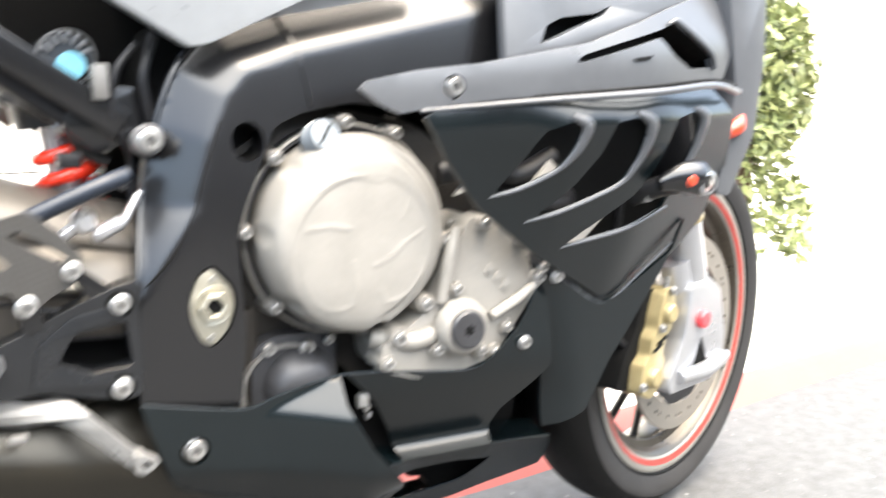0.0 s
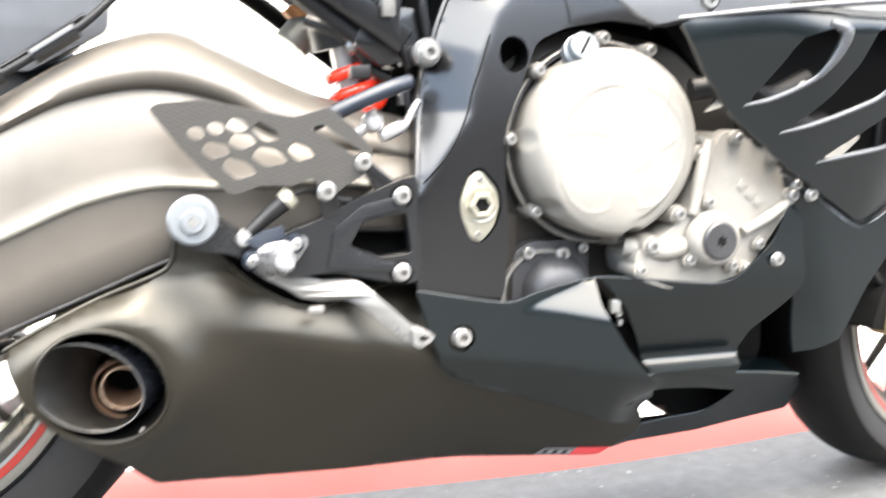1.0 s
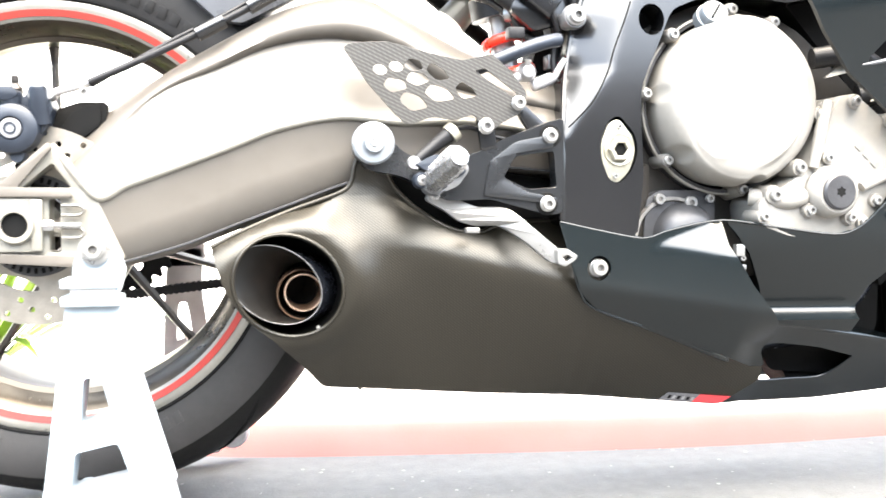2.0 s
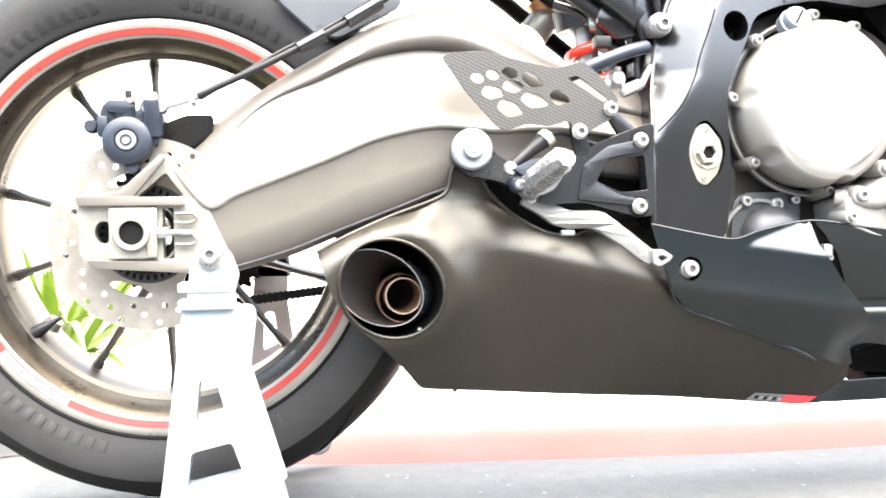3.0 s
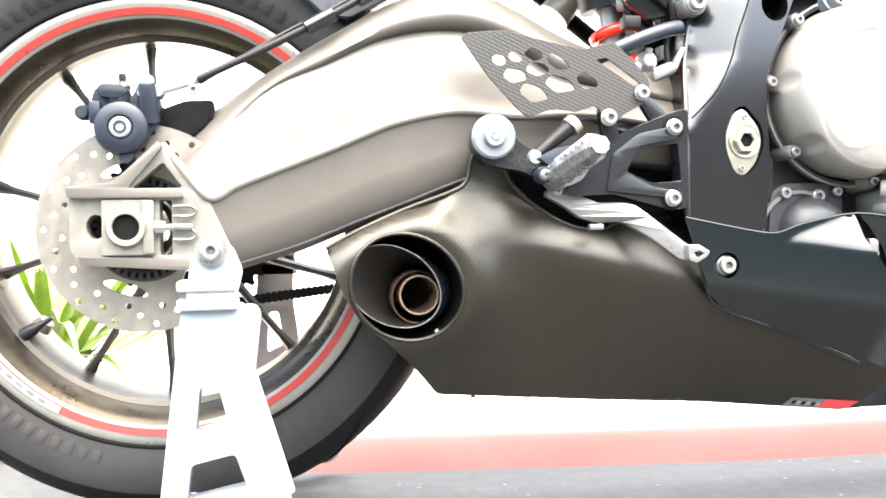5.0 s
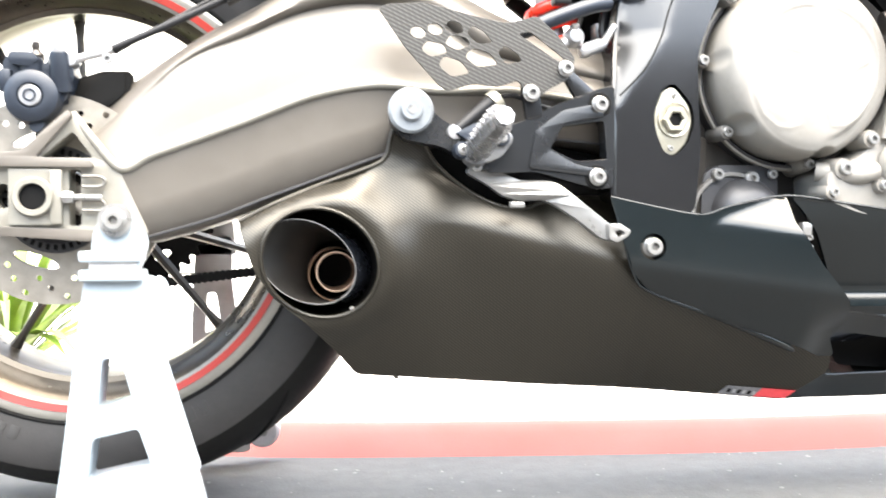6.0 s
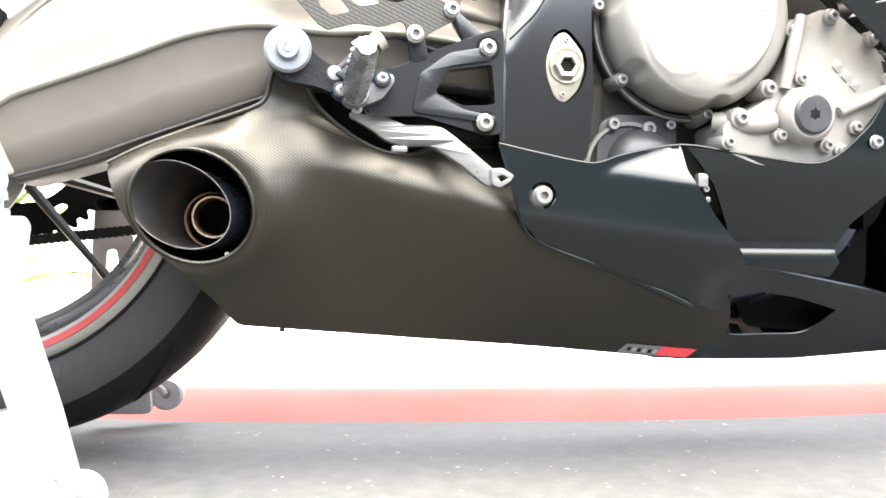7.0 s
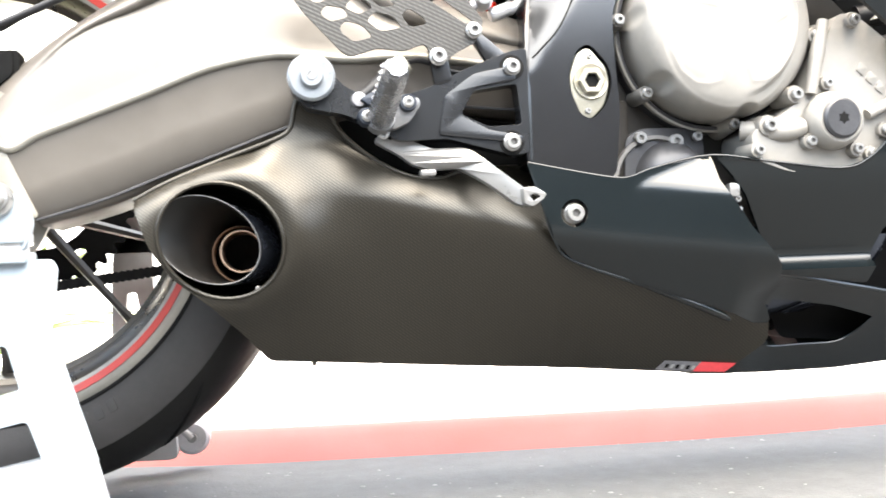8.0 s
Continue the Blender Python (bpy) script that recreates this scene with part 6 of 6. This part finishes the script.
part("rod_stud", tube([(0.536, -0.160, 0.5555), (0.537, -0.156, 0.549)], 0.004, 8, 1), M_STEEL, bike)
part("loom_bracket", sheet(rounded([(0.594, 0.616), (0.607, 0.622), (0.614, 0.604), (0.628, 0.596), (0.626, 0.584), (0.606, 0.576), (0.592, 0.572), (0.590, 0.582), (0.602, 0.592)], 0.003), -0.040, 0.004, bevel=0.001), M_PEG, bike, "small grey wiring bracket")
part("loom_plug", block(0.588, 0.600, -0.075, -0.055, 0.560, 0.578, 0.002), M_PEG, bike)
part("loom", tube([(0.575, -0.060, 0.66), (0.590, -0.070, 0.630), (0.600, -0.070, 0.600), (0.596, -0.075, 0.570), (0.600, -0.08, 0.540)], 0.005, 8, 4), M_BLACK, bike, "black wiring loom")
sb = new("subframe")
sb.parent = bike
tagged(sb, "dark tubular rear subframe")
part("lower_tube", sheet([(0.3783, 0.7870), (0.5933, 0.6370), (0.5767, 0.6130), (0.3617, 0.7630)], -0.118, 0.028, bevel=0.004, seg=3), M_FRAME, sb)
part("upper_tube", tube([(0.33, -0.08, 0.80), (0.44, -0.09, 0.705), (0.54, -0.095, 0.63)], 0.010, 12, 4), M_BLACK, sb)
part("gusset", sheet(rounded([(0.55, 0.665), (0.60, 0.66), (0.612, 0.615), (0.56, 0.60), (0.53, 0.625)], 0.006), -0.105, 0.02, bevel=0.003), M_FRAME, sb)
part("wire", tube([(0.60, -0.11, 0.70), (0.58, -0.115, 0.675), (0.575, -0.115, 0.64), (0.59, -0.11, 0.60)], 0.004, 8), M_BLACK, sb)
part("wire", tube([(0.62, -0.10, 0.71), (0.605, -0.11, 0.67), (0.61, -0.11, 0.63)], 0.005, 8), M_BLACK, sb)
part("connector", block(0.558, 0.572, -0.125, -0.108, 0.650, 0.682, 0.002), M_ENGDARK, sb)
part("connector", block(0.525, 0.545, -0.118, -0.10, 0.588, 0.602, 0.002), M_BLACK, sb)
cup = new("fluid_cup")
cup.parent = bike
tagged(cup, "clear brake fluid cup with pale blue fluid")
part("cup_body", lathe([(0.0, -0.010), (0.020, -0.010), (0.0245, -0.004), (0.026, 0.0), (0.026, 0.02)], (0.542, -0.085, 0.687), 28), M_CUPW, cup)
part("cup_rim", lathe([(0.0235, -0.012), (0.0250, -0.012), (0.0262, -0.009), (0.0262, -0.005), (0.0235, -0.005)], (0.542, -0.085, 0.687), 32, True), M_PEG, cup, "pale ribbed cap edge")
for k in range(7):
    a = radians(20 + 22 * k)
    part("cap_rib", block(-0.0020, 0.0020, -0.0006, 0.001, -0.0045, 0.0045, 0.0004), M_PEG, cup).matrix_basis = Matrix.Translation((0.542 + 0.0185 * math.cos(a), -0.0962, 0.687 + 0.0185 * math.sin(a))) @ pose(0, 0, 0, 0, 90 - math.degrees(a), 0)
part("fluid", lathe([(0.0, -0.003), (0.0125, -0.002), (0.014, 0.004)], (0.545, -0.096, 0.680), 24), M_BLUE, cup, "pale blue fluid")
# Added near-black sheet: the dark under the seat is in its colour.
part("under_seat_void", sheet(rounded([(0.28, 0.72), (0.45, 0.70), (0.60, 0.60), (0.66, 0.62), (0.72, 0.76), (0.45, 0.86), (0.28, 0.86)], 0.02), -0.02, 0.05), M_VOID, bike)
part("seat_panel", sheet(rounded([(0.42, 0.83), (0.640, 0.698), (0.66, 0.702), (0.78, 0.757), (0.90, 0.80), (0.90, 0.95), (0.42, 0.95)], 0.006), -0.150, 0.02, bevel=0.003), M_PANEL, bike, "plain light grey side panel under the seat")
part("tail_panel", sheet(rounded([(-0.05, 0.80), (0.22, 0.70), (0.32, 0.70), (0.42, 0.78), (0.40, 0.90), (-0.1, 0.92)], 0.01), -0.09, 0.18, bevel=0.006), M_FRAME, bike)

# ---- front fork and brake
fk = new("front_fork")
fk.parent = bike
fk.matrix_basis = Matrix.Translation((FRONT[0] - 0.018, FRONT[1], FRONT[2])) @ pose(0, 0, 0, 0, 0, 16.0)
tagged(fk, "upside-down front fork with pale leg and gold caliper")
part("leg", tube([(-0.062, -0.112, -0.030), (-0.085, -0.110, 0.050), (-0.112, -0.108, 0.135)], [0.024, 0.027, 0.024], 16, 4), M_ALU, fk, "pale cast fork leg")
part("slider", tube([(-0.078, -0.118, 0.10), (-0.150, -0.112, 0.34)], 0.025, 18, 3), M_ALU, fk, "bright fork tube")
part("gold_collar", tube([(-0.106, -0.116, 0.192), (-0.113, -0.116, 0.212)], 0.029, 18, 2), M_GOLD, fk)
part("fork_tube", tube([(-0.114, -0.114, 0.214), (-0.18, -0.110, 0.42)], 0.029, 18, 2), M_BLACK, fk)
part("far_leg", tube([(0.0, 0.105, 0.0), (-0.055, 0.105, 0.15), (-0.16, 0.105, 0.40)], 0.024, 14, 3), M_ALU, fk)
part("axle_clamp", sheet(rounded([(-0.165, -0.040), (-0.050, -0.046), (-0.012, -0.030), (-0.010, 0.015), (-0.030, 0.085), (-0.070, 0.110), (-0.115, 0.100), (-0.132, 0.03), (-0.165, -0.022)], 0.008), -0.143, 0.03, [rounded([(-0.104, -0.016), (-0.058, -0.018), (-0.082, 0.026)], 0.005)], bevel=0.004), M_ALU, fk)
part("clamp_window", sheet([(-0.115, -0.022), (-0.05, -0.022), (-0.075, 0.032), (-0.095, 0.032)], -0.1405, 0.003), M_VOID, fk)
part("red_cap", lathe([(0.0, -0.006), (0.0105, -0.006), (0.013, -0.003), (0.013, 0.004)], (-0.088, -0.147, 0.052), 24), M_TAGR, fk, "red plastic cap")
part("brake_disc", sheet(ring2(0, 0, 0.150, n=72), -0.075, 0.005, [ring2(0, 0, 0.112, n=48)] + [ring2(0.131 * math.cos(2 * math.pi * (k + (k % 3) * 0.25) / 36), 0.131 * math.sin(2 * math.pi * (k + (k % 3) * 0.25) / 36) , 0.0035, n=8) for k in range(36)]), M_DISC, fk, "drilled front brake disc", angle=30)
part("disc_carrier", lathe([(0.113, -0.074), (0.10, -0.074), (0.055, -0.062), (0.05, -0.055), (0.10, -0.066)], seg=10, closed=True), M_BLACK, fk)
cb = part("caliper", sheet(rounded([(-0.216, -0.030), (-0.190, -0.044), (-0.164, -0.032), (-0.156, 0.004), (-0.162, 0.014), (-0.150, 0.040), (-0.140, 0.046), (-0.132, 0.086), (-0.146, 0.106), (-0.164, 0.098), (-0.176, 0.066), (-0.178, 0.052), (-0.190, 0.040), (-0.194, 0.018), (-0.210, 0.006)], 0.005), -0.128, 0.05, bevel=0.005), M_GOLD, fk, "gold radial brake caliper")
part("caliper_bridge", sheet(rounded([(-0.244, -0.024), (-0.20, -0.034), (-0.174, 0.03), (-0.156, 0.10), (-0.178, 0.108), (-0.202, 0.05), (-0.228, 0.014)], 0.006), -0.108, 0.05, bevel=0.004), M_VOID, cb, "dark inner caliper half")
for x, z in ((-0.188, -0.012), (-0.154, 0.070)):
    part("piston_boss", lathe([(0.0, -0.010), (0.011, -0.010), (0.0135, -0.007), (0.0145, 0.004)], (x, -0.128, z), 20), M_GOLD, cb)
for x, z in ((-0.176, 0.026), (-0.166, 0.034)):
    part("pad_slot", block(-0.013, 0.013, -0.001, 0.002, -0.0022, 0.0022, 0.0006), M_VOID, cb).matrix_basis = Matrix.Translation((x, -0.1290, z)) @ pose(0, 0, 0, 0, -18, 0)
part("bleed_screw", tube([(-0.150, -0.120, 0.100), (-0.146, -0.120, 0.118)], 0.004, 10, 1), M_STEEL, cb)
part("brake_hose", tube([(-0.205, -0.100, 0.02), (-0.235, -0.095, 0.06), (-0.235, -0.09, 0.14), (-0.22, -0.09, 0.24)], 0.005, 10, 4), M_BLACK, cb, "black brake hose")
for p in ((-0.216, -0.130, -0.020), (-0.172, -0.130, 0.052), (-0.148, -0.130, 0.100)):
    bolt(cb, *p, 0.006)
part("clamp_foot", tube([(-0.145, -0.146, -0.020), (-0.08, -0.152, -0.021), (-0.012, -0.146, -0.018)], [0.009, 0.012, 0.009], 12, 4), M_ALU, fk, "pale cast axle foot")
part("front_mudguard", sheet(rounded([(-0.30, 0.14), (-0.20, 0.27), (-0.08, 0.325), (0.05, 0.325), (0.04, 0.30), (-0.08, 0.30), (-0.18, 0.25), (-0.27, 0.13)], 0.01), -0.062, 0.124, bevel=0.004), M_FAIR, fk)
# Near-black filler behind the vents; their shade is in its colour.
part("radiator_side", sheet(rounded([(0.88, 0.66), (1.30, 0.70), (1.37, 0.68), (1.36, 0.56), (1.28, 0.50), (1.18, 0.43), (1.10, 0.40), (1.06, 0.30), (1.04, 0.28), (1.03, 0.50)], 0.01), -0.11, 0.20), M_VOID, bike)

# ---------------------------------------------------------------- paddock stand
st = thing("paddock_stand", "white steel rear paddock stand under the swingarm", "paddock stand")


def upright(y, depth, dx=0.0, dz=0.0, slim=1.0):
    """A flat-faced box arm with two windows, wide at the foot."""
    def put(p):
        return (0.065 + dx + (p[0] - 0.065) * (slim - (0.0 if slim == 1.0 else 0.28 * max(0.0, 1.0 - p[1] / 0.28))), p[1] + dz * min(1.0, p[1] / 0.2))
    arm_poly = [(0.036, 0.288), (0.096, 0.288), (0.098, 0.222), (0.135, 0.101), (0.156, 0.020), (0.134, 0.018), (0.0, 0.020), (0.013, 0.104), (0.028, 0.225)]
    holes = [[(0.052, 0.209), (0.069, 0.210), (0.080, 0.168), (0.046, 0.159)], [(0.042, 0.131), (0.085, 0.140), (0.098, 0.101), (0.036, 0.089)]]
    return sheet(rounded([put(p) for p in arm_poly], 0.005), y, depth, [rounded([put(p) for p in h], 0.005) for h in holes], bevel=0.0015, seg=2)


part("upright", upright(-0.182, 0.046), M_WHITE, st)
part("side_flange", sheet(rounded([(0.092, 0.288), (0.108, 0.288), (0.113, 0.279), (0.106, 0.222), (0.144, 0.095), (0.136, 0.090), (0.099, 0.216)], 0.004), -0.168, 0.004, bevel=0.001), M_WHITE, st)
part("upright", upright(0.200, 0.028, 0.064, 0.038, 0.80), M_GREYARM, st, "far arm, its paint lightened to offset shade")
part("fork_cup", sheet(rounded([(0.042, 0.302), (0.045, 0.331), (0.054, 0.350), (0.086, 0.348), (0.096, 0.323), (0.089, 0.296)], 0.006), -0.186, 0.012, bevel=0.002), M_WHITE, st)
part("cup_band", block(0.032, 0.089, -0.192, -0.150, 0.303, 0.3135, 0.0025), M_WHITE, st)
part("cup_band", block(0.032, 0.091, -0.192, -0.150, 0.2845, 0.2955, 0.0025), M_WHITE, st)
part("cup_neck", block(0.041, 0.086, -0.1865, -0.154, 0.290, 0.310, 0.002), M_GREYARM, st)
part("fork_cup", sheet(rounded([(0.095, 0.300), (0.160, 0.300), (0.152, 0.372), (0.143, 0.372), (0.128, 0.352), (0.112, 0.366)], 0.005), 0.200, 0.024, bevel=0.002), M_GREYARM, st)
for x, y, z, y_arm, rise in ((0.165, -0.200, 0.025, -0.172, 0.0), (0.195, 0.236, 0.0445, 0.214, 0.020)):
    part("roller", lathe([(0.006, -0.012), (0.019, -0.012), (0.0235, -0.008), (0.0245, 0.0), (0.0235, 0.008), (0.019, 0.012), (0.006, 0.012)], (x, y, z), 28, True), M_ROLLER, st, "translucent pale roller")
    part("roller_hub", lathe([(0.0, -0.014), (0.006, -0.014), (0.007, -0.011), (0.007, 0.012)], (x, y, z), 16), M_STEEL, st)
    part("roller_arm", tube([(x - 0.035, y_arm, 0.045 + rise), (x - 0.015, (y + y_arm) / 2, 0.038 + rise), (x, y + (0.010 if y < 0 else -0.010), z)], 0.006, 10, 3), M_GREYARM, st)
part("cross_tube", tube([(0.030, -0.150, 0.040), (0.030, 0.0, 0.045), (0.075, 0.205, 0.058)], 0.014, 12, 4), M_WHITE, st)
